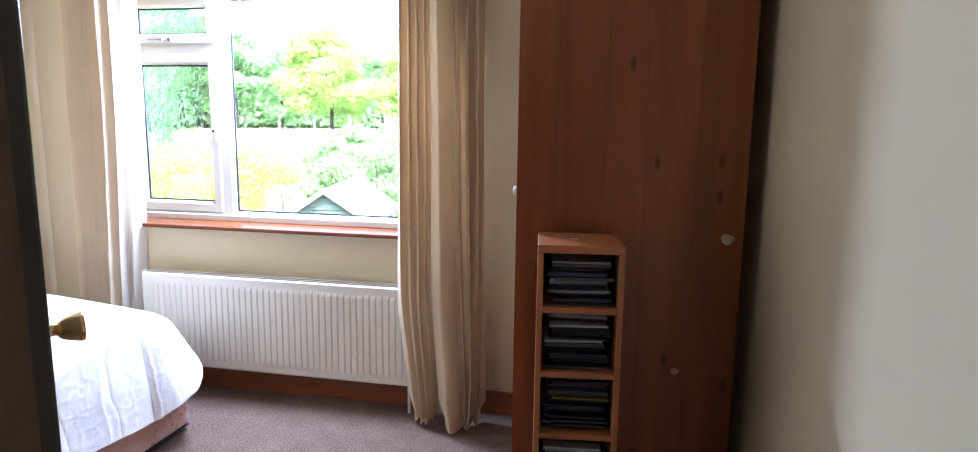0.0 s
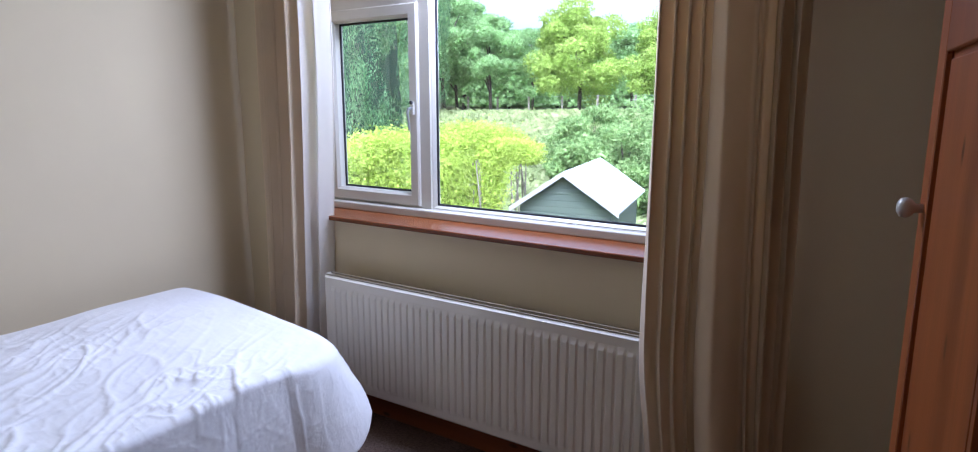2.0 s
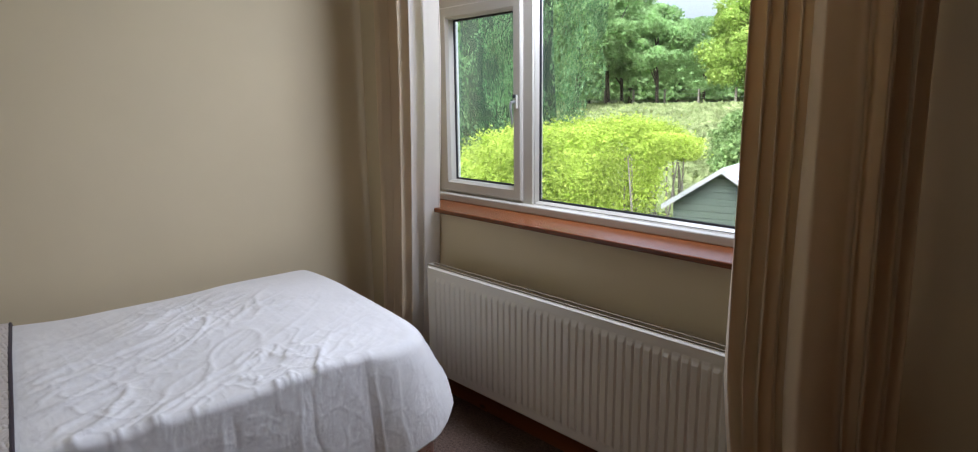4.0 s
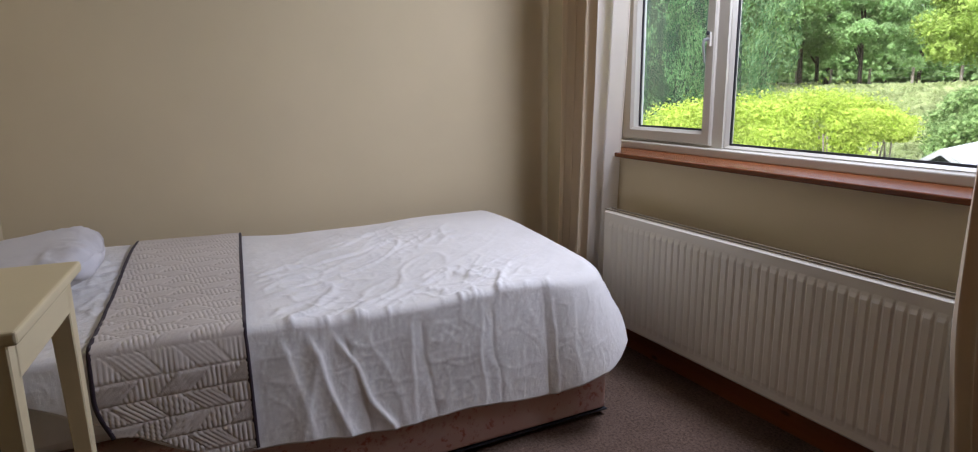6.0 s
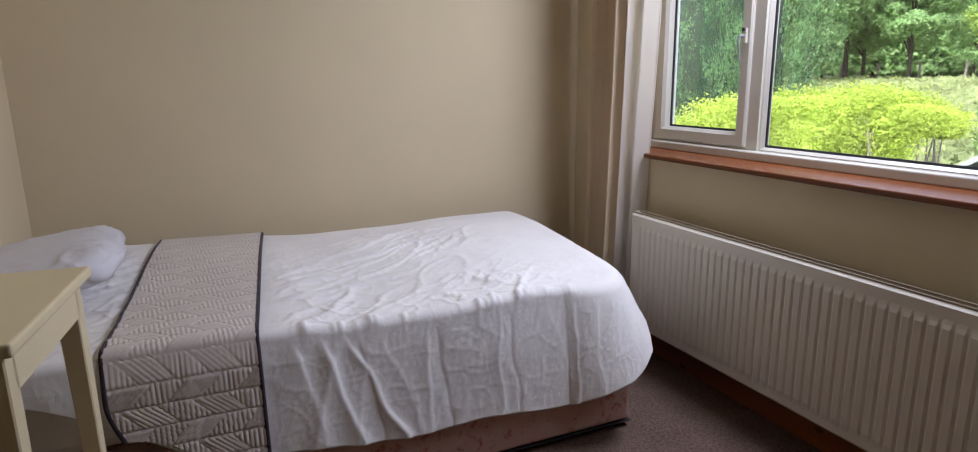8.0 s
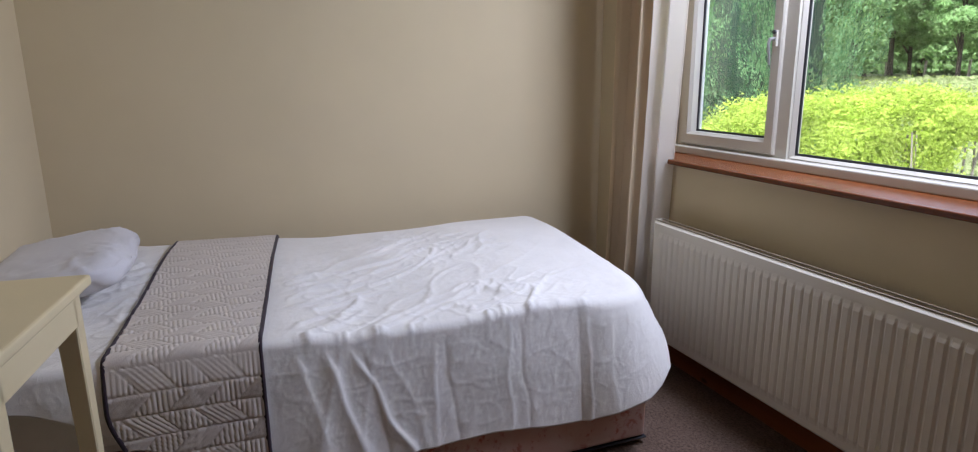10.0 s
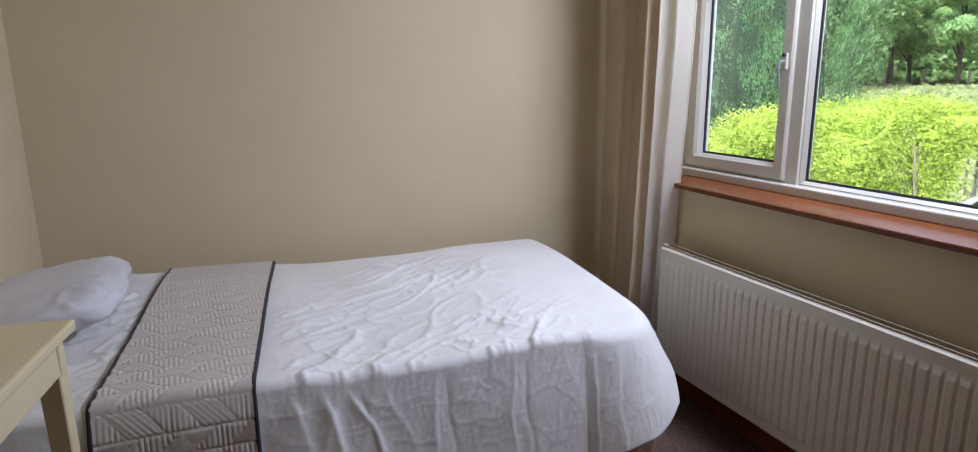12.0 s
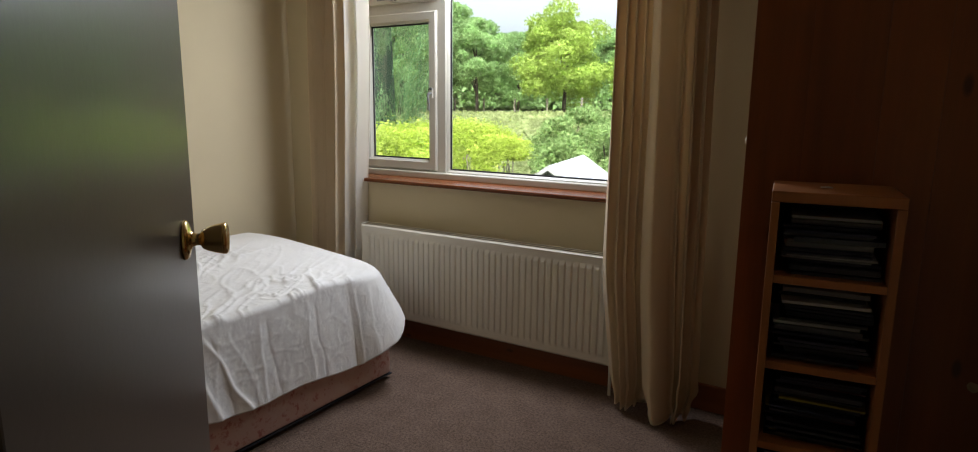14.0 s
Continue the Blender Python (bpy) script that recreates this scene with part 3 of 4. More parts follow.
def drape(a, b, wr=1.0, lift=0.0):
    """Where the point (a, b) of a cloth lies that is spread over the mattress; a across, b towards the foot."""
    da = a - AX1 if a > AX1 else (a - AX0 if a < AX0 else 0.0)
    ea, eb = a - (AX1 - RC), b - (BY1 - RC)
    ca, cb = min(max(a, AX0), AX1), min(b, BY1)
    ux, uy, d = (1.0 if da > 0 else -1.0 if da < 0 else 0.0), 0.0, abs(da)
    if ea > 0 and eb > 0:  # the soft corner at the foot
        far = (ea ** 3 + eb ** 3) ** (1 / 3)
        d = max(0.0, far - RC) * (1 - 0.27 * min(1.0, 2 * ea * eb / (ea * ea + eb * eb)) ** 2)
        if d > 0:
            ca, cb = AX1 - RC + ea * RC / far, BY1 - RC + eb * RC / far
            ux, uy = ea / math.hypot(ea, eb), eb / math.hypot(ea, eb)
        else:
            ux = uy = 0.0
    elif eb > RC:
        ux, uy, d = 0.0, 1.0, eb - RC
    foot, corner = abs(uy), 2 * abs(ux * uy)
    out, down = fall(d, RR + 0.065 * foot, 83 - 8 * foot - 14 * corner)
    z = 0.634 - 0.046 * smoothstep(0.35, 1.1, ca) - 0.014 * smoothstep(1.8, 2.1, cb) - 0.020 * smoothstep(1.02, 1.3, cb) * smoothstep(2.1, 1.6, cb)
    z += 0.014 * noise.noise((ca * 2.1, cb * 1.7, 4.0))
    side = smoothstep(0.015, 0.09, down)
    top = 1 - side
    # creases over the top: ridges that run slantwise, in patches
    p, q = cb * 0.83 - ca * 0.55, ca * 0.83 + cb * 0.55
    warp = 0.3 * noise.noise((a * 2.4, b * 2.4, 7.0))
    r1 = 1 - abs(noise.noise((p * 2.2 + warp, q * 8.0 + warp, 1.0)) * 2.4)
    r2 = 1 - abs(noise.noise((p * 4.4 + warp, q * 17.0 + warp, 2.0)) * 2.4)
    r3 = 1 - abs(noise.noise((p * 12.0 + warp, q * 13.0 + warp, 9.0)) * 2.6)
    patch = smoothstep(-0.15, 0.35, noise.noise((p * 1.5, q * 2.6, 12.0)))
    mid = smoothstep(1.0, 1.12, b) * (0.2 + 0.8 * smoothstep(2.1, 1.7, b)) * smoothstep(0.05, 0.35, a)
    mid = max(mid, 1.6 * smoothstep(0.68, 0.6, b))
    crease = wr * mid * (0.015 * max(0, r1) ** 6 * (0.35 + 0.65 * patch) + (0.2 + 0.8 * patch) * (0.010 * max(0, r2) ** 5 + 0.005 * max(0, r3) ** 5))
    # hanging folds: a few upright ridges, a fan of hollows beside the runner, soft ripples between
    depth = d
    hang = 0.0
    for b0, lean, wd, ht in FOLDS:
        c0 = b0 + lean * depth + 0.02 * noise.noise((depth * 7, b0 * 9, 1.0))
        q = (b - c0) / (wd * (0.8 + 2.0 * depth))
        q *= 1.8 if q > 0 else 0.7
        if abs(q) < 3.0:
            hang += ht * smoothstep(0.0, 0.10, depth) * (0.24 + 0.4 * depth) * math.exp(-abs(q) ** 1.1)
    f1 = 1 - abs(noise.noise((b * 5.0 + depth * 1.4, depth * 1.2, 3.0)) * 2.2)
    f2 = noise.noise((b * 2.6, depth * 0.8, 5.0))
    f3 = 1 - abs(noise.noise((b * 7.0 - depth * 5.0, depth * 9.0 + b * 2.0, 6.0)) * 2.6)
    f5 = 1 - abs(noise.noise((b * 3.5 + depth * 11.0, depth * 6.0 - b * 4.0, 21.0)) * 2.6)
    fine = noise.noise((b * 15.0, depth * 6.0, 8.0))
    near = smoothstep(1.5, 1.1, b)
    deep = smoothstep(0.02, 0.2, down)
    hang += 0.004 * (0.3 + near) * max(0, f1) ** 3 + 0.013 * f2 * deep + 0.0011 * max(0, f3) ** 9 + 0.0011 * max(0, f5) ** 11 + 0.002 * fine
    hang *= wr * side
    push = out + hang + lift * side
    return (ca + ux * push, cb + uy * push, z - down + crease * top + lift * top)


bed = thing("bed", "low divan bed base upholstered in pink floral damask", "bed", pose(0.06, 0.26, 0))
part("divan_base", box(0, 1.095, 0, 1.972, 0.028, 0.30, 0.018, 3), FLORAL, bed)
# Black strip added as the shadow line below the base.
part("dark_edge", box(-0.003, 1.098, -0.003, 1.975, 0.022, 0.0279, 0.002), BLACK, bed, "black strip for the shadow line under the base")
part("mattress", box(0.03, 1.045, 0.0, 1.88, 0.301, 0.54, 0.08, 4), SHEET, bed, "white mattress")
for x in (0.08, 1.01):
    for y in (0.08, 0.95, 1.88):
        part("castor", lathe([(0.02, 0), (0.024, 0.004), (0.024, 0.018), (0.015, 0.0218)], 12), BLACK, bed).matrix_basis = pose(x, y, 0)


def cover_place(u, v):
    b = 0.24 + u * (BY1 + 0.275 - 0.24)
    hem = 0.10 + 0.265 * smoothstep(0.35, 0.95, b) + 0.025 * smoothstep(1.1, 1.5, b) + 0.025 * smoothstep(1.6, 1.9, b) + 0.015 * smoothstep(2.0, 2.2, b) - 0.12 * max(0.0, (b - BY1 - 0.06) / 0.215) ** 2 + 0.010 * noise.noise((b * 4.0, 0, 8.0))
    a = -0.04 + v * (AX1 + hem + 0.04)
    return drape(a, b, 1.0)


cov = part("duvet_cover", sheet(440, 300, cover_place), SHEET, smooth=True)
tagged(cov, "creased white cotton duvet cover draped over the bed", "bedding")
sol = cov.modifiers.new("thick", "SOLIDIFY")
sol.thickness, sol.offset = 0.005, -1
part("hem", tube([cover_place(i / 260, 0.999) for i in range(247)], [0.0038] * 247, 6), SHEET, cov, smooth=True)


def quilt_height(s, t):
    """Stitched herringbone: rows of slanted blocks, hatched two ways."""
    row = math.floor(s / 0.058)
    f = s / 0.058 - row
    lean = 1 if row % 2 else -1
    k = t / 0.085 + lean * f * 0.68
    cell = math.floor(k)
    if cell % 2:
        ph = t / 0.0125
    else:
        ph = (t + lean * (s - row * 0.058) * 1.15) / 0.0125 * 0.8
    h = abs(math.sin(math.pi * ph)) ** 0.6
    h *= smoothstep(0.0, 0.1, f) * smoothstep(1.0, 0.9, f)
    kk = k - cell
    return 0.0052 * h * smoothstep(0.0, 0.06, kk) * smoothstep(1.0, 0.94, kk)


def runner_ab(u, v):
    a = 0.06 + v * (AX1 + 0.235 + 0.115 * smoothstep(0.0, 0.75, u) - 0.06)
    left = 0.700 - 0.095 * min(a, 1.15) + 0.05 * smoothstep(1.25, 1.43, a)
    right = 1.085 - 0.105 * min(a, 1.15)
    return a, left + (right - left) * u


def runner_place(u, v):
    a, b = runner_ab(u, v)
    return drape(a, b, 0.45, 0.009 + quilt_height(a, b - left_ref(a)))


def left_ref(a):
    return 0.09 * min(a, 1.15)


runner = part("bed_runner", sheet(96, 330, runner_place), QUILT, smooth=True)
tagged(runner, "beige quilted herringbone bed runner across the bed", "bed runner")
sol = runner.modifiers.new("thick", "SOLIDIFY")
sol.thickness, sol.offset = 0.006, -1
for u0 in (0.0, 1.0):
    pts = []
    for i in range(90):
        a, b = runner_ab(u0, i / 89)
        pts.append(drape(a, b, 0.45, 0.015))
    part("dark_edge", tube(pts, [0.0068] * len(pts), 6), PIPING, runner, "dark piped edge", smooth=True)


def pillow_mesh():
    def fn(u, v):
        th, ph = (u - 0.5) * math.pi, v * 2 * math.pi
        c, s = math.cos(th), math.sin(th)
        sx = math.copysign(abs(math.cos(ph)) ** 0.55, math.cos(ph)) * c ** 0.5
        sy = math.copysign(abs(math.sin(ph)) ** 0.55, math.sin(ph)) * c ** 0.5
        pinch = 1 - 0.55 * (max(abs(sx), abs(sy)) ** 5)
        z = math.copysign(abs(s) ** 0.9, s) * 0.072 * pinch
        n1 = noise.noise((sx * 2.4, sy * 2.0, s)) * 0.024 + 0.010 * (1 - abs(noise.noise((sx * 4, sy * 3, s + 4)) * 2)) ** 3 + 0.006 * (1 - abs(noise.noise((sx * 9 + sy * 3, sy * 5, s + 9)) * 2)) ** 3
        return (sx * 0.345, sy * 0.225, z + n1 * c)
    bm = sheet(60, 120, fn)
    bmesh.ops.remove_doubles(bm, verts=bm.verts, dist=0.0005)
    return bm


pl = part("pillow", pillow_mesh(), PILLOWC, smooth=True)
pl.matrix_basis = pose(0.50, 0.385, 0.698, 8, -2, 4)
tagged(pl, "soft crumpled pale lilac-white pillow at the bed head", "pillow")


# ---- bedside table ----
def side_table():
    t = thing("side_table", "small cream painted wooden side table by the bed", "side table", pose(1.235, 0.615, 0, 0, 0, -6))
    W, D, Z = 0.49, 0.36, 0.858
    part("tabletop", box(0, W, -D, 0, Z - 0.026, Z, 0.009, 4), TABLEPAINT, t)
    e = 0.022
    part("apron", box(e + 0.03, W - e - 0.03, -e - 0.02, -e, Z - 0.105, Z - 0.0245, 0.002), TABLEPAINT, t)
    part("apron", box(e + 0.03, W - e - 0.03, -D + e, -D + e + 0.02, Z - 0.105, Z - 0.0245, 0.002), TABLEPAINT, t)
    part("apron", box(e, e + 0.02, -D + e + 0.03, -e - 0.03, Z - 0.105, Z - 0.0245, 0.002), TABLEPAINT, t)
    part("apron", box(W - e - 0.02, W - e, -D + e + 0.03, -e - 0.03, Z - 0.105, Z - 0.0245, 0.002), TABLEPAINT, t)
    for sx, sy in ((0, 0), (1, 0), (0, 1), (1, 1)):
        x, y = (e if not sx else W - e), (-e if not sy else -D + e)
        ix, iy = (1 if not sx else -1), (-1 if not sy else 1)
        bm = bmesh.new()
        top, bot = 0.045, 0.03
        quads = []
        for z, w in ((Z - 0.0246, top), (Z - 0.13, top), (0.0, bot)):
            xs, ys = sorted((x, x + ix * w)), sorted((y, y + iy * w))
            quads.append([bm.verts.new(p) for p in ((xs[0], ys[0], z), (xs[1], ys[0], z), (xs[1], ys[1], z), (xs[0], ys[1], z))])
        for q, w in zip(quads, quads[1:]):
            for i in range(4):
                bm.faces.new((q[i], w[i], w[(i + 1) % 4], q[(i + 1) % 4]))
        bm.faces.new(quads[0])
        bm.faces.new(quads[-1][::-1])
        bmesh.ops.recalc_face_normals(bm, faces=bm.faces)
        bmesh.ops.bevel(bm, geom=bm.edges[:], offset=0.003, segments=1, affect="EDGES")
        part("leg", bm, TABLEPAINT, t)


side_table()


# ---- wardrobe: its front looks to -x, its side to the door ----
def wardrobe():
    w = thing("wardrobe", "tall varnished knotty pine wardrobe with panelled door", "wardrobe", pose(2.885, 1.505, 0, 0, 0, 6))
    D, W, Z = 0.675, 0.60, 2.12
    widths = [0.12, 0.145, 0.11, 0.15, 0.13]
    part("carcass", boxes((0.022, D, 0.016, W, 0.06, Z)), PINE, w)
    x = 0.0
    for i, wd in enumerate(widths):
        x1 = x + wd if i < 4 else D
        part("board", box(x + 0.00015, x1 - 0.00015, 0.0, 0.0155, 0.0, Z, 0.0005, 1), PINE, w)
        x = x1
    part("plinth", box(-0.006, 0.0215, 0.018, W, 0.0, 0.10, 0.003), PINE, w)
    part("cornice", box(-0.03, D, -0.012, W + 0.012, Z + 0.0005, Z + 0.05, 0.01, 3), PINE, w)
    door = part("door", box(0.012, 0.0205, 0.03, W - 0.012, 0.11, Z - 0.016), PINE, w)
    for y0, y1 in ((0.02, 0.10), (W - 0.08, W - 0.002)):
        part("stile", box(0.0, 0.0115, y0, y1, 0.104, Z - 0.01, 0.002, 1), PINE, door)
    for z0, z1 in ((0.104, 0.22), (1.53, 1.63), (Z - 0.11, Z - 0.01)):
        part("rail", box(0.0, 0.0115, 0.1005, W - 0.0805, z0, z1, 0.002, 1), PINE, door)
    part("panel", box(0.007, 0.0115, 0.112, W - 0.092, 0.232, 1.518, 0.003), PINE, door)
    part("panel", box(0.007, 0.0115, 0.112, W - 0.092, 1.642, Z - 0.122, 0.003), PINE, door)
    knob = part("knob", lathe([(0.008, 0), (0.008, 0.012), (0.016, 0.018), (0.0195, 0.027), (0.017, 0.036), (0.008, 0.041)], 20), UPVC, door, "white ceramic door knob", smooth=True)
    knob.matrix_basis = pose(0.0, W - 0.045, 1.255, 0, -90, 0)
    # pale chips where the knots have dried out
    for cx, cz, s in ((0.63, 1.178, 0.016), (0.50, 0.76, 0.011)):
        bm = bmesh.new()
        bmesh.ops.create_icosphere(bm, subdivisions=2, radius=1.0)
        for v in bm.verts:
            v.co = Vector((v.co.x * s * 1.2, v.co.y * 0.003, v.co.z * s)) * (1 + 0.4 * noise.noise(v.co * 1.7))
        part("dry_knot", bm, KNOT, w, "pale chipped knot").matrix_basis = pose(cx, -0.001, cz, 0, 35, 0)


KNOT = paint("dry_knot_wood", (0.5, 0.36, 0.22), 0.8, 0.3, 0.4, 90.0)
wardrobe()


# ---- media rack ----
def cover_stock():
    tints = [(0.015, 0.015, 0.018), (0.45, 0.45, 0.44), (0.03, 0.03, 0.05), (0.09, 0.085, 0.08), (0.02, 0.025, 0.05), (0.14, 0.03, 0.03), (0.45, 0.36, 0.05), (0.05, 0.055, 0.07)]
    return [paint("case_%d" % i, t, 0.3, 0.1, 0.02) for i, t in enumerate(tints)]


def media_rack():
    W, D, Z, T = 0.232, 0.215, 1.19, 0.016
    m = pose(2.957, 1.478, 0, 0, 0, 7)
    r = thing("media_rack", "narrow beech-effect media tower with open shelves", "shelf", m)
    part("side_panel", box(0, T, -D, 0, 0, Z - 0.0225, 0.0015, 1), RACKWOOD, r)
    part("side_panel", box(W - T, W, -D, 0, 0, Z - 0.0225, 0.0015, 1), RACKWOOD, r)
    part("top_panel", box(0, W, -D, 0, Z - 0.022, Z, 0.0015, 1), RACKWOOD, r)
    part("back_panel", box(T, W - T, -0.008, -0.002, 0.03, Z - 0.023), BLACK, r, "dark back panel")
    tops = [0.03, 0.12, 0.30, 0.475, 0.655, 0.835, 1.018]
    for z in tops[1:]:
        part("shelf", box(T, W - T, -D + 0.004, -0.009, z - T, z, 0.001, 1), RACKWOOD, r)
    part("plinth", box(T, W - T, -D + 0.01, -0.009, 0.0, 0.1, 0.001, 1), RACKWOOD, r)
    stock = cover_stock()
    rng = random.Random(21)
    unit = {}
    for hgt in (0.004, 0.006, 0.010):
        bm = box(-0.080, 0.080, 0.0, 0.13, 0, hgt, 0.0008, 1)
        me = bpy.data.meshes.new("disc_case")
        bm.to_mesh(me)
        bm.free()
        unit[hgt] = me
    for si, z0 in enumerate(tops[1:]):
        z = z0
        room = (tops[2:] + [Z - 0.006])[si] - T - z0
        fill = room * (0.86 if si == 5 else 0.9)
        while z - z0 < fill - 0.011:
            hgt = rng.choice((0.004, 0.004, 0.006, 0.006, 0.010))
            me = unit[hgt].copy()
            tone = rng.choice((0, 0, 0, 2, 3, 0, 4, 7, 3, 0, 1)) if si != 3 else rng.choice((0, 2, 4, 5, 7, 6))
            if si == 5 and rng.random() < 0.12:
                tone = 1
            me.materials.append(stock[tone])
            ob = new("disc_case", me)
            ob.matrix_basis = m @ pose(W / 2 + rng.uniform(-0.014, 0.014), -D + 0.03 + rng.uniform(-0.012, 0.03), z, 0, 0, rng.uniform(-4, 4))
            tagged(ob, "slim plastic disc case lying flat in the rack", "disc case", "disc cases in the rack")
            z += hgt + 0.0006
    bm = tube([(0, 0, 0), (0.012, 0.004, 0.001), (0.022, 0.002, 0)], [0.002, 0.002, 0.0015], 6)
    pen = part("paper_scrap", bm, OUTER)
    pen.matrix_basis = m @ pose(0.09, -0.12, Z + 0.002)
    tagged(pen, "tiny white paper scrap on top of the rack", "scrap")


media_rack()


# ---- door leaf, standing open ----
HX, HY = 2.69, 0.06
DOOR_TURN = 138.0
dm = pose(HX, HY, 0, 0, 0, DOOR_TURN)
door = thing("door_1", "plain flush painted door standing open with brass knob", "door", dm, kind="structure")
part("door_leaf", box(0, 0.81, 0.0, 0.04, 0.012, 1.985, 0.003, 2), DOORSHADED, door)
for z in (0.25, 1.0, 1.75):
    part("hinge", tube([(0.0, -0.004, z - 0.04), (0.0, -0.004, z + 0.04)], [0.006, 0.006], 10), BRASS, door)
rose_prof = [(0.0, 0.0), (0.034, 0.0), (0.0345, 0.003), (0.031, 0.007), (0.020, 0.010), (0.013, 0.013), (0.0105, 0.019), (0.0105, 0.026)]
knob_prof = [(0.0105, 0.026), (0.016, 0.029), (0.0205, 0.037), (0.0245, 0.050), (0.0270, 0.061), (0.0275, 0.066), (0.0245, 0.0695), (0.021, 0.0685), (0.009, 0.0655), (0.004, 0.0662), (0.0015, 0.0662)]
dk = part("door_knob", lathe(rose_prof[1:] + knob_prof[1:], 36), BRASS, door, "polished brass door knob", smooth=True)
dk.matrix_basis = pose(0.70, 0.0, 1.12, 90, 0, 0)


# ---- outside ----
def land(x, y):
    z = -2.1 + 3.05 * smoothstep(13, 40, y) + 1.5 * smoothstep(40, 120, y)
    return z + 0.12 * noise.noise((x * 0.12, y * 0.12, 0.0))


def ground_mesh():
    xs = [-900, -400, -200, -120] + [-80 + 2.5 * i for i in range(49)] + [60, 120, 300, 900]
    ys = [-900, -300, -80, -20, 0] + [3.2 + 2.2 * i for i in range(40)] + [110, 150, 250, 500, 1200]
    bm = bmesh.new()
    g = [[bm.verts.new((x, y, land(x, y))) for y in ys] for x in xs]
    for i in range(len(xs) - 1):
        for j in range(len(ys) - 1):
            bm.faces.new((g[i][j], g[i + 1][j], g[i + 1][j + 1], g[i][j + 1]))
    return bm


tagged(part("ground", ground_mesh(), GRASS, smooth=True), "rough meadow and garden grass", "ground", kind="structure")


def leaf_mesh(name, pts, nrm, size, rng, aspect=1.6, jitter=0.8, along=None):
    """Many small four-sided leaves, tilted about the outward direction."""
    n = len(pts)
    d = nrm + jitter * rng.normal(size=(n, 3))
    d /= np.linalg.norm(d, axis=1)[:, None] + 1e-9
    a = np.cross(d, rng.normal(size=(n, 3)))
    a /= np.linalg.norm(a, axis=1)[:, None] + 1e-9
    if along is not None:
        a = along + 0.35 * rng.normal(size=(n, 3))
        a /= np.linalg.norm(a, axis=1)[:, None] + 1e-9
    b = np.cross(d, a)
    s = (size * rng.uniform(0.6, 1.4, n))[:, None]
    v = np.stack([pts - a * s * aspect * 0.5, pts + b * s * 0.42 - a * s * 0.05, pts + a * s * aspect * 0.5 + d * s * 0.15, pts - b * s * 0.42 - a * s * 0.05], 1).reshape(-1, 3)
    me = bpy.data.meshes.new(name)
    me.from_pydata(v.tolist(), [], np.arange(4 * n).reshape(n, 4).tolist())
    return me


def ball_points(rng, centres, radii, per):
    c = np.repeat(np.array(centres, float), per, 0)
    r = np.repeat(np.array(radii, float), per)
    d = rng.normal(size=(len(c), 3))
    d /= np.linalg.norm(d, axis=1)[:, None]
    d[:, 2] = np.where(rng.random(len(c)) < 0.35, np.abs(d[:, 2]), d[:, 2])
    rad = r * rng.uniform(0.55, 1.05, len(c))
    return c + d * rad[:, None] * np.array([1.0, 1.0, 0.75]), d


def limbs(base, top, r, ends, seg=8):
    """Trunk and limbs as one mesh."""
    me_parts = [tube([base, [(base[i] * 0.5 + top[i] * 0.5) + (0.12 if i == 0 else 0) for i in range(3)], top], [r, r * 0.75, r * 0.3], seg)]
    for e, f in ends:
        s = [base[i] + (top[i] - base[i]) * f for i in range(3)]
        mid = [(s[i] + e[i]) / 2 + (0.25 if i == 2 else 0) for i in range(3)]
        me_parts.append(tube([s, mid, e], [r * 0.42, r * 0.28, r * 0.08], 6))
    bm = bmesh.new()
    for q in me_parts:
        me = bpy.data.meshes.new("tmp")
        q.to_mesh(me)
        q.free()
        bm.from_mesh(me)
        bpy.data.meshes.remove(me)
    return bm


def tree(seed, height, spread, leaf, mat_leaf, clear=0.2, label="", n_clump=40, per=800):
    rng = np.random.default_rng(seed)
    th = thing("tree", label, "tree", group="trees at the wood edge")
    cs, rs, ends = [], [], []
    for i in range(n_clump):
        h = clear + (1 - clear) * (0.06 + 0.9 * rng.random() ** 0.85)
        k = math.sin(math.pi * min(1, (h - clear) / (1 - clear) * 0.82 + 0.16)) ** 0.7
        ang, q = rng.uniform(0, 6.283), spread * k * math.sqrt(rng.uniform(0.08, 1))
        c = (q * math.cos(ang), q * math.sin(ang), h * height)
        cs.append(c)
        rs.append(spread * rng.uniform(0.24, 0.42))
        if i % 4 == 0:
            ends.append((c, 0.25 + 0.5 * rng.random()))
    part("trunk", limbs((0, 0, -0.3), (0.2, 0.1, height * 0.85), height * 0.022, ends), BARK, th, smooth=True)
    pts, nr = ball_points(rng, cs, rs, per)
    me = leaf_mesh("crown", pts, nr, leaf, rng)
    me.materials.append(mat_leaf)
    cr = new("crown", me)
    cr.parent = th
    return th


far_a = tree(1, 9.0, 3.1, 0.15, LEAF_TREE, 0.22, "leafy green broadleaf tree at the edge of the wood")
far_b = tree(2, 8.2, 2.8, 0.145, LEAF_TREE, 0.28, "leafy green broadleaf tree with a bare lower trunk")
far_c = tree(3, 9.2, 3.9, 0.165, LEAF_LIME, 0.10, "bright yellow-green broadleaf tree in fresh leaf")
far_d = tree(4, 11.5, 3.6, 0.16, LEAF_TREE, 0.12, "tall dense green tree in the wood")


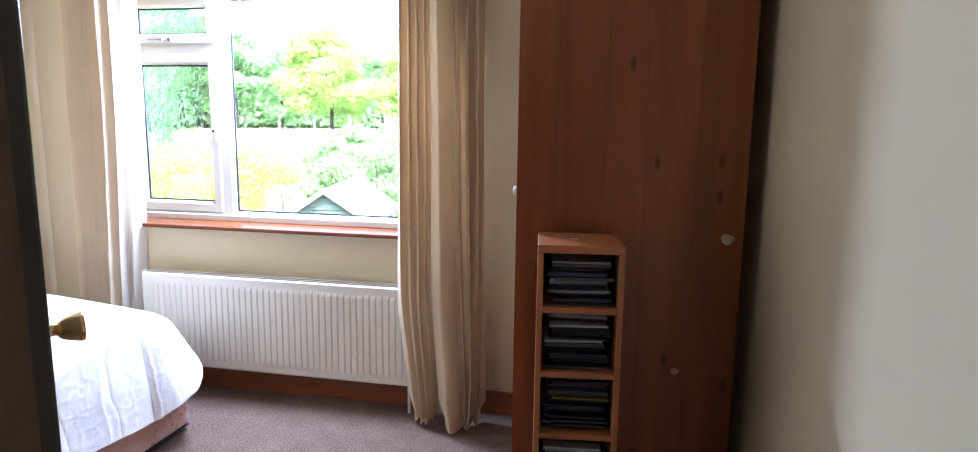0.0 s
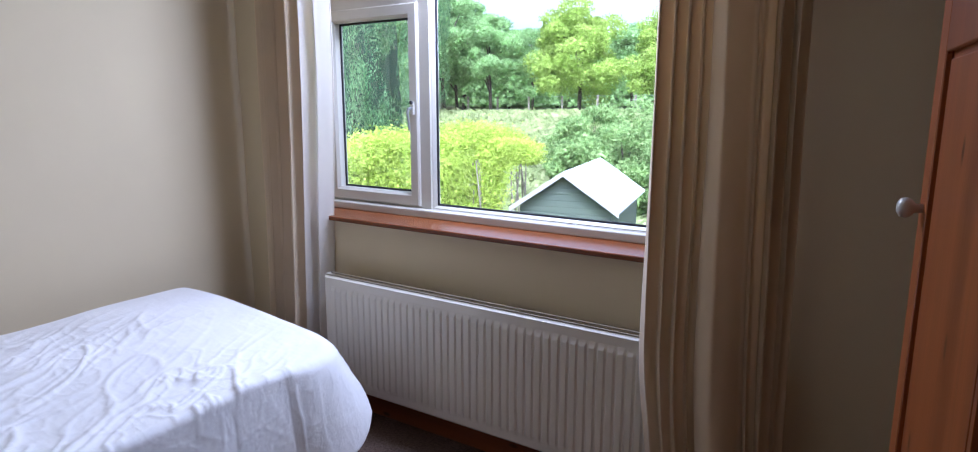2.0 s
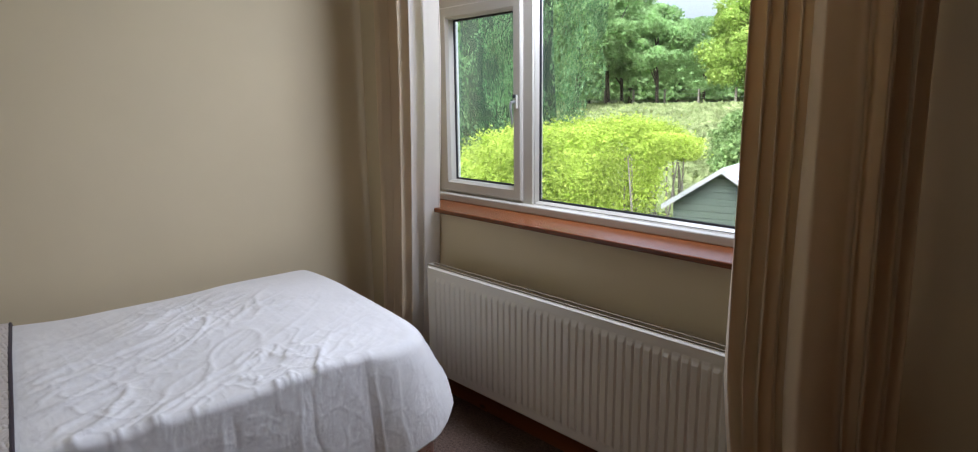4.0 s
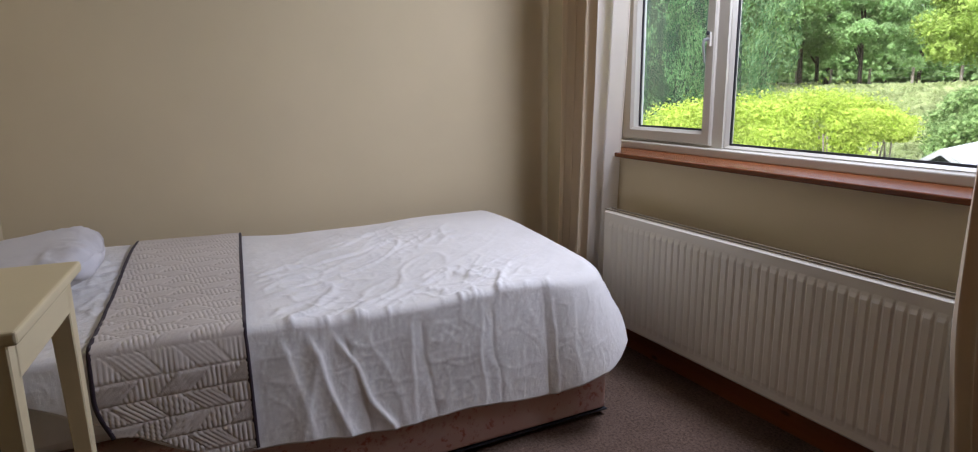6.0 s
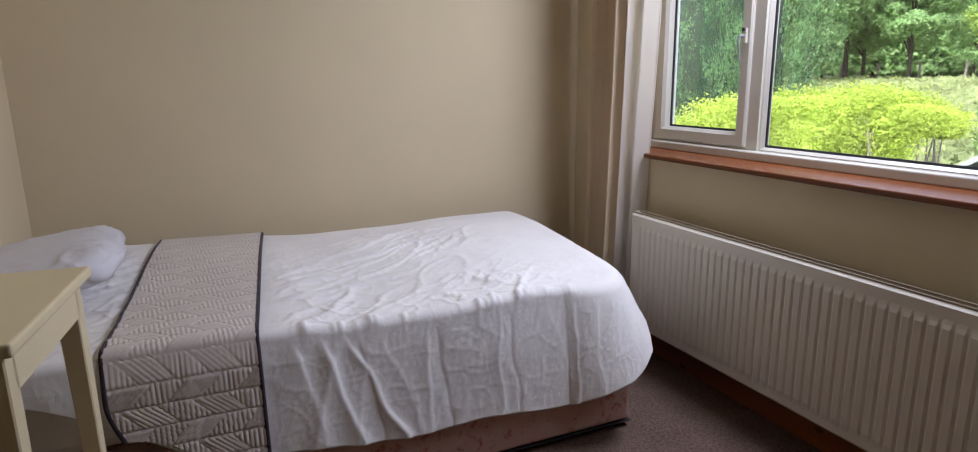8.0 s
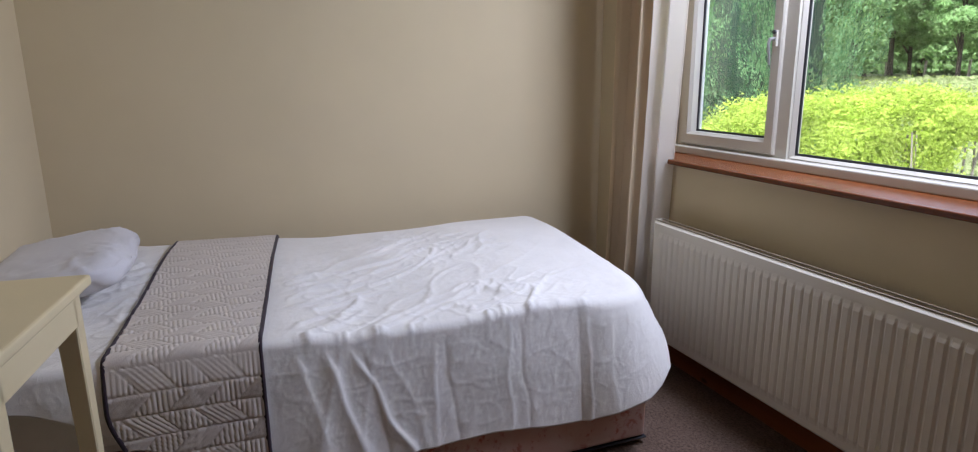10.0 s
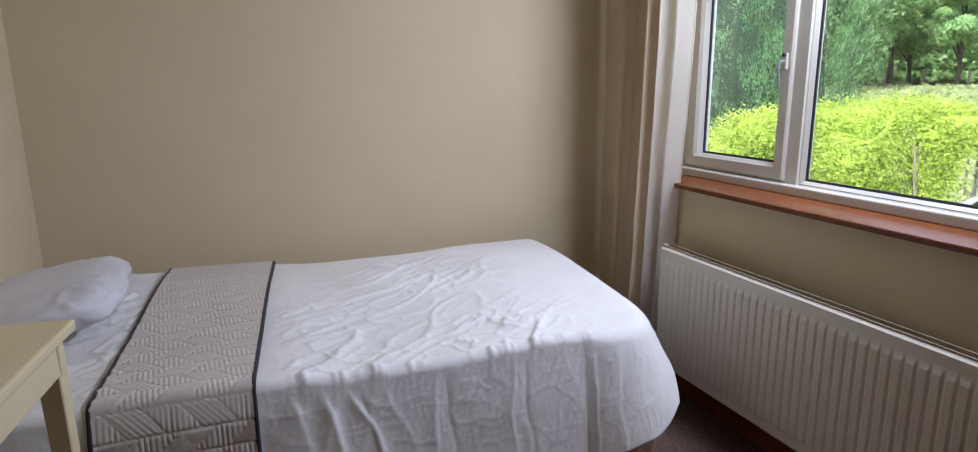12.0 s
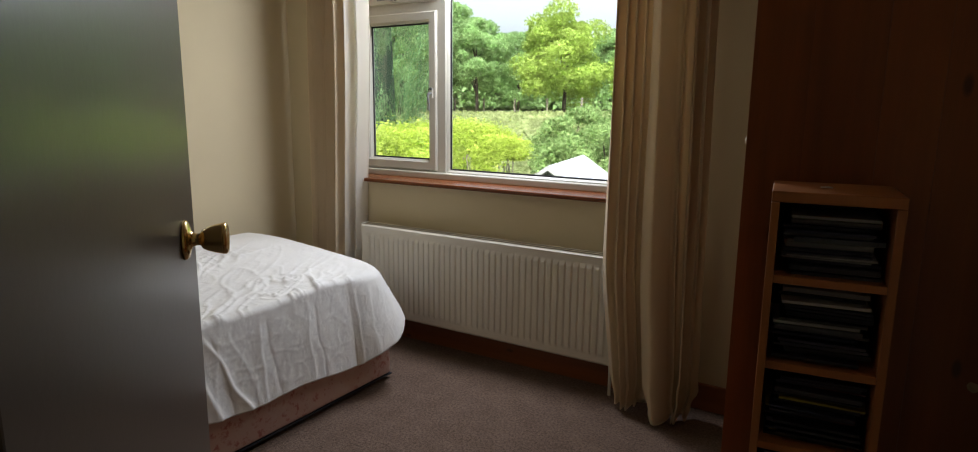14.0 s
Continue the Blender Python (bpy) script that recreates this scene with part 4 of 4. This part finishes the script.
def at_yaw(yaw, dist):
    x, y = 2.95 - dist * math.sin(radians(yaw)), 0.7 + dist * math.cos(radians(yaw))
    return x, y


spots = [(far_a, 37.2, 47, 0.92), (far_b, 33.1, 45, 0.78), (far_c, 25.4, 46, 0.80), (far_d, 29.4, 56, 0.58), (far_d, 42.5, 52, 1.1), (far_a, 20.8, 52, 0.72), (far_d, 35.4, 62, 0.85),
         (far_c, 17.5, 44, 0.70), (far_a, 47.0, 48, 1.2), (far_d, 23.0, 64, 0.60), (far_b, 40.0, 44, 1.15), (far_a, 31.4, 62, 0.74), (far_d, 14.0, 58, 0.7), (far_d, 51.0, 55, 1.15), (far_a, 27.2, 66, 0.74),
         (far_b, 20.0, 70, 0.9), (far_d, 39.0, 70, 1.1), (far_d, 45.0, 66, 1.2), (far_b, 36.0, 52, 0.85), (far_a, 10.0, 50, 0.8)]
placed = set()
turn = random.Random(9)
for src, yaw, dist, sc in spots:
    x, y = at_yaw(yaw, dist)
    m = pose(x, y, land(x, y), 0, 0, turn.uniform(0, 360)) @ Matrix.Scale(sc, 4)
    if src.name in placed:
        t = copy_thing(src, m)
        t.matrix_basis = m
    else:
        placed.add(src.name)
        src.matrix_basis = m

# undergrowth that closes the wood between the trunks
rng = np.random.default_rng(40)
n = 120000
yaws, dist = np.radians(rng.uniform(6, 56, n)), rng.uniform(60, 82, n)
pts = np.stack([2.95 - dist * np.sin(yaws), 0.7 + dist * np.cos(yaws), 1.5 + (5.2 + 4.0 * np.clip((np.degrees(yaws) - 32) / 6, 0, 1)) * rng.random(n) ** 1.2], 1)
me = leaf_mesh("undergrowth", pts, np.tile((0.3, -0.9, 0.3), (n, 1)), 0.32, rng)
me.materials.append(LEAF_TREE)
tagged(new("undergrowth", me), "dense shaded undergrowth and foliage inside the wood", "undergrowth", kind="stuff")


def hedge():
    th = thing("hedge", "dense bright yellow-green garden hedge with bare stems at its end", "hedge")
    rng = np.random.default_rng(6)
    n = 150000
    y = rng.uniform(4.0, 13.3, n)
    hgt = lambda q: 0.63 + 0.2 * np.clip((q - 7) / 3, 0, 1) + 0.05 * np.sin(q * 1.7) - 0.14 * np.clip((q - 10.9) / 2.3, 0, 1) - 0.42 * np.clip((9.4 - q) / 2.8, 0, 1)
    bumpy = 0.22 * np.sin(y * 2.3) + 0.16 * np.sin(y * 5.1 + 1)
    face = rng.random(n)
    u = rng.random(n)
    zlow = -2.0 + 2.25 * np.clip((y - 10.7) / 0.9, 0, 1)
    top = hgt(y)
    x = np.where(face < 0.62, -4.15 + 0.6 * bumpy + rng.normal(0, 0.14, n), -5.7 + 1.55 * u + rng.normal(0, 0.05, n))
    z = np.where(face < 0.62, zlow + (top - zlow) * u ** 0.75, top + 0.5 * bumpy * 0.3 + rng.normal(0, 0.10, n) + 0.06 * np.sin(x * 5) + 0.05 * np.sin(y * 9))
    sprig = rng.exponential(0.038, n) * (0.5 + 0.5 * np.sin(17 * y + 9 * z)) 
    z = np.where(face < 0.62, z, z + sprig)
    x = np.where(face < 0.62, x + sprig, x)
    x = x - 0.55 * np.clip((u - 0.8) / 0.2, 0, 1) ** 2 * (face < 0.62)
    end = face > 0.92
    x = np.where(end, -5.6 + 1.5 * rng.random(n), x)
    z = np.where(end, 0.15 + 0.45 * u, z)
    y = np.where(end, 13.2 + rng.normal(0, 0.22, n), y)
    nr = np.where((face < 0.62)[:, None], np.array([[0.85, -0.35, 0.4]]), np.array([[0.1, -0.3, 0.95]]))
    me = leaf_mesh("foliage", np.stack([x, y, z], 1), nr, 0.038, rng, 1.5, 0.65)
    me.materials.append(LEAF_HEDGE)
    f = new("foliage", me)
    f.parent = th
    # Solid box added behind the leaves; its deeper green is the gaps' shade.
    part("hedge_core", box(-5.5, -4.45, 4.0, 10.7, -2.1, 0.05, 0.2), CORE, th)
    r2 = random.Random(8)
    for i in range(26):
        yy, xx = r2.uniform(10.6, 12.9), r2.uniform(-4.35, -4.0)
        part("stem", tube([(xx, yy, -2.2), (xx + r2.uniform(-0.1, 0.1), yy + r2.uniform(-0.15, 0.15), -1.0), (xx + r2.uniform(-0.2, 0.1), yy + r2.uniform(-0.3, 0.3), 0.42)], [0.03, 0.024, 0.012], 5), STEM, th, "bare grey stem")


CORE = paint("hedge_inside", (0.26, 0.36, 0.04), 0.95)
STEM = paint("bare_stem", (0.28, 0.24, 0.18), 0.9, 0.2)
hedge()


def conifer():
    th = thing("conifer", "tall dense dark green columnar conifer", "tree", pose(-7.35, 10.8, -2.1))
    rng = np.random.default_rng(12)
    part("trunk", tube([(0, 0, -0.2), (0, 0, 4), (0, 0, 9)], [0.22, 0.16, 0.04], 10), BARK, th)
    cs, rs = [], []
    for i in range(270):
        h = 1.0 + 8.5 * rng.random()
        r = 2.0 * min(1.0, (h / 4.2) ** 0.8) * (1 - smoothstep(5.5, 10.5, h)) ** 0.6
        a = rng.uniform(0, 6.283)
        cs.append((r * math.cos(a), r * math.sin(a), h))
        rs.append(rng.uniform(0.26, 0.46))
    per = 520
    c = np.repeat(np.array(cs), per, 0)
    r = np.repeat(np.array(rs), per)
    d = rng.normal(size=(len(c), 3))
    d /= np.linalg.norm(d, axis=1)[:, None]
    pts = c + d * (r * rng.uniform(0.72, 1.0, len(c)))[:, None] * np.array([0.62, 0.62, 2.4])
    out = pts * np.array([1, 1, 0.0])
    out /= np.linalg.norm(out, axis=1)[:, None] + 1e-6
    me = leaf_mesh("crown", pts, out + np.array([0, 0, 0.15]), 0.026, rng, 2.2, 0.8, 0.45 * out + np.array([0, 0, 1.0]))
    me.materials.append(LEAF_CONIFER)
    cr = new("crown", me)
    cr.parent = th
    # Near-black body added inside the crown as the shade between plumes.
    part("inner_shade", tube([(0, 0, 0.8), (0, 0, 2.5), (0, 0, 6.5), (0, 0, 9.0)], [0.6, 1.1, 0.95, 0.25], 18), CONIFER_SHADE, th)


CONIFER_SHADE = paint("conifer_inner_shade", (0.02, 0.045, 0.022), 0.95)
conifer()


def bush(seed, x, y, w, h, label):
    th = thing("bush", label, "bush", pose(x, y, land(x, y)), group="garden bushes")
    rng = np.random.default_rng(seed)
    cs, rs, ends = [], [], []
    for i in range(46):
        a, q = rng.uniform(0, 6.283), w * math.sqrt(rng.random())
        hh = h * (0.12 + 0.8 * rng.random() * (1 - 0.5 * (q / w) ** 2))
        cs.append((q * math.cos(a), q * math.sin(a) * 0.7, hh))
        rs.append(w * rng.uniform(0.14, 0.26))
        if i % 5 == 0:
            ends.append((cs[-1], 0.2))
    part("branches", limbs((0, 0, -0.2), (0, 0, h * 0.6), 0.07, ends, 6), BARK, th)
    pts, nr = ball_points(rng, cs, rs, 520)
    me = leaf_mesh("foliage", pts, nr, 0.078, rng)
    me.materials.append(LEAF_BUSH)
    f = new("foliage", me)
    f.parent = th


bush(31, -4.6, 19.5, 2.5, 3.3, "large loose grey-green garden shrub behind the shed")
bush(32, -1.6, 19.0, 2.5, 4.0, "large loose grey-green garden shrub behind the shed")
bush(33, -6.6, 22.5, 2.2, 2.8, "large loose grey-green garden shrub behind the hedge")
bush(34, 1.4, 20.0, 2.6, 3.8, "large loose grey-green garden shrub behind the shed")

# rough tall grass of the meadow
rng = np.random.default_rng(77)
n = 16000
gy, gx = rng.uniform(15, 38, n), rng.uniform(-32, 4, n)
gz = np.array([land(a, b) for a, b in zip(gx, gy)])
me = leaf_mesh("meadow_grass", np.stack([gx, gy, gz + 0.15], 1), np.tile((0.2, -0.9, 0.4), (n, 1)), 0.28, rng, 1.8, 0.5)
me.materials.append(LEAF_GRASS)
tagged(new("meadow_grass", me), "tall pale rough grass and weeds in the meadow", "grass", kind="stuff")


def field_fence():
    th = thing("field_fence", "low post and wire fence along the wood", "fence")
    spots = [(-38 + 2.6 * i, 40.5) for i in range(18)]
    for x, y in spots:
        part("post", box(x - 0.06, x + 0.06, y - 0.06, y + 0.06, land(x, y) - 0.1, land(x, y) + 1.15, 0.01, 1), STEM, th)
    for k in range(4):
        part("wire", tube([(x, y - 0.07, land(x, y) + 0.3 + 0.27 * k) for x, y in spots], [0.006] * len(spots), 5), STEEL, th)


field_fence()


# ---- garden shed ----
def shed():
    th = thing("garden_shed", "green-painted timber garden shed with pale felt roof", "shed", pose(-2.43, 11.2, 0.26, 0, 0, 12))
    hw, rise, L, low = 0.88, 0.60, 3.4, -2.36
    bm = bmesh.new()
    prof = [(-hw, low), (hw, low), (hw, -rise), (0, -0.05), (-hw, -rise)]
    f = [bm.verts.new((x, 0.12, z)) for x, z in prof]
    b = [bm.verts.new((x, L - 0.1, z)) for x, z in prof]
    bm.faces.new(f)
    bm.faces.new(b[::-1])
    for i in range(5):
        bm.faces.new((f[i], b[i], b[(i + 1) % 5], f[(i + 1) % 5]))
    bmesh.ops.recalc_face_normals(bm, faces=bm.faces)
    part("wall", bm, SHEDWOOD, th)
    z = low
    while z < -0.12:
        w = hw if z + 0.12 < -rise else hw * max(0.05, 1 - (z + 0.13 + rise) / (rise - 0.03))
        part("board", box(-w, w, 0.10, 0.1199, z, z + 0.116, 0.004, 1), SHEDWOOD, th)
        z += 0.12
    for s in (-1, 1):
        bm = bmesh.new()
        e = (s * (hw + 0.16), -rise - 0.11)
        quad = [(0, 0.0), e, (e[0], e[1] - 0.03), (0, -0.03)]
        q0 = [bm.verts.new((x, -0.06, zz)) for x, zz in quad]
        q1 = [bm.verts.new((x, L, zz)) for x, zz in quad]
        bm.faces.new(q0)
        bm.faces.new(q1[::-1])
        for i in range(4):
            bm.faces.new((q0[i], q1[i], q1[(i + 1) % 4], q0[(i + 1) % 4]))
        bmesh.ops.recalc_face_normals(bm, faces=bm.faces)
        part("roof", bm, FELT, th, "pale mineral felt roof slope")
        bm = bmesh.new()
        quad = [(0, 0.004), (e[0], e[1] + 0.004), (e[0], e[1] - 0.09), (0, -0.09)]
        q0 = [bm.verts.new((x, -0.085, zz)) for x, zz in quad]
        q1 = [bm.verts.new((x, -0.0605, zz)) for x, zz in quad]
        bm.faces.new(q0)
        bm.faces.new(q1[::-1])
        for i in range(4):
            bm.faces.new((q0[i], q1[i], q1[(i + 1) % 4], q0[(i + 1) % 4]))
        bmesh.ops.recalc_face_normals(bm, faces=bm.faces)
        part("bargeboard", bm, TRIMWOOD, th)
    part("ledge", box(-0.36, 0.36, 0.085, 0.0995, -0.44, -0.40, 0.004, 1), SHEDWOOD, th)


shed()
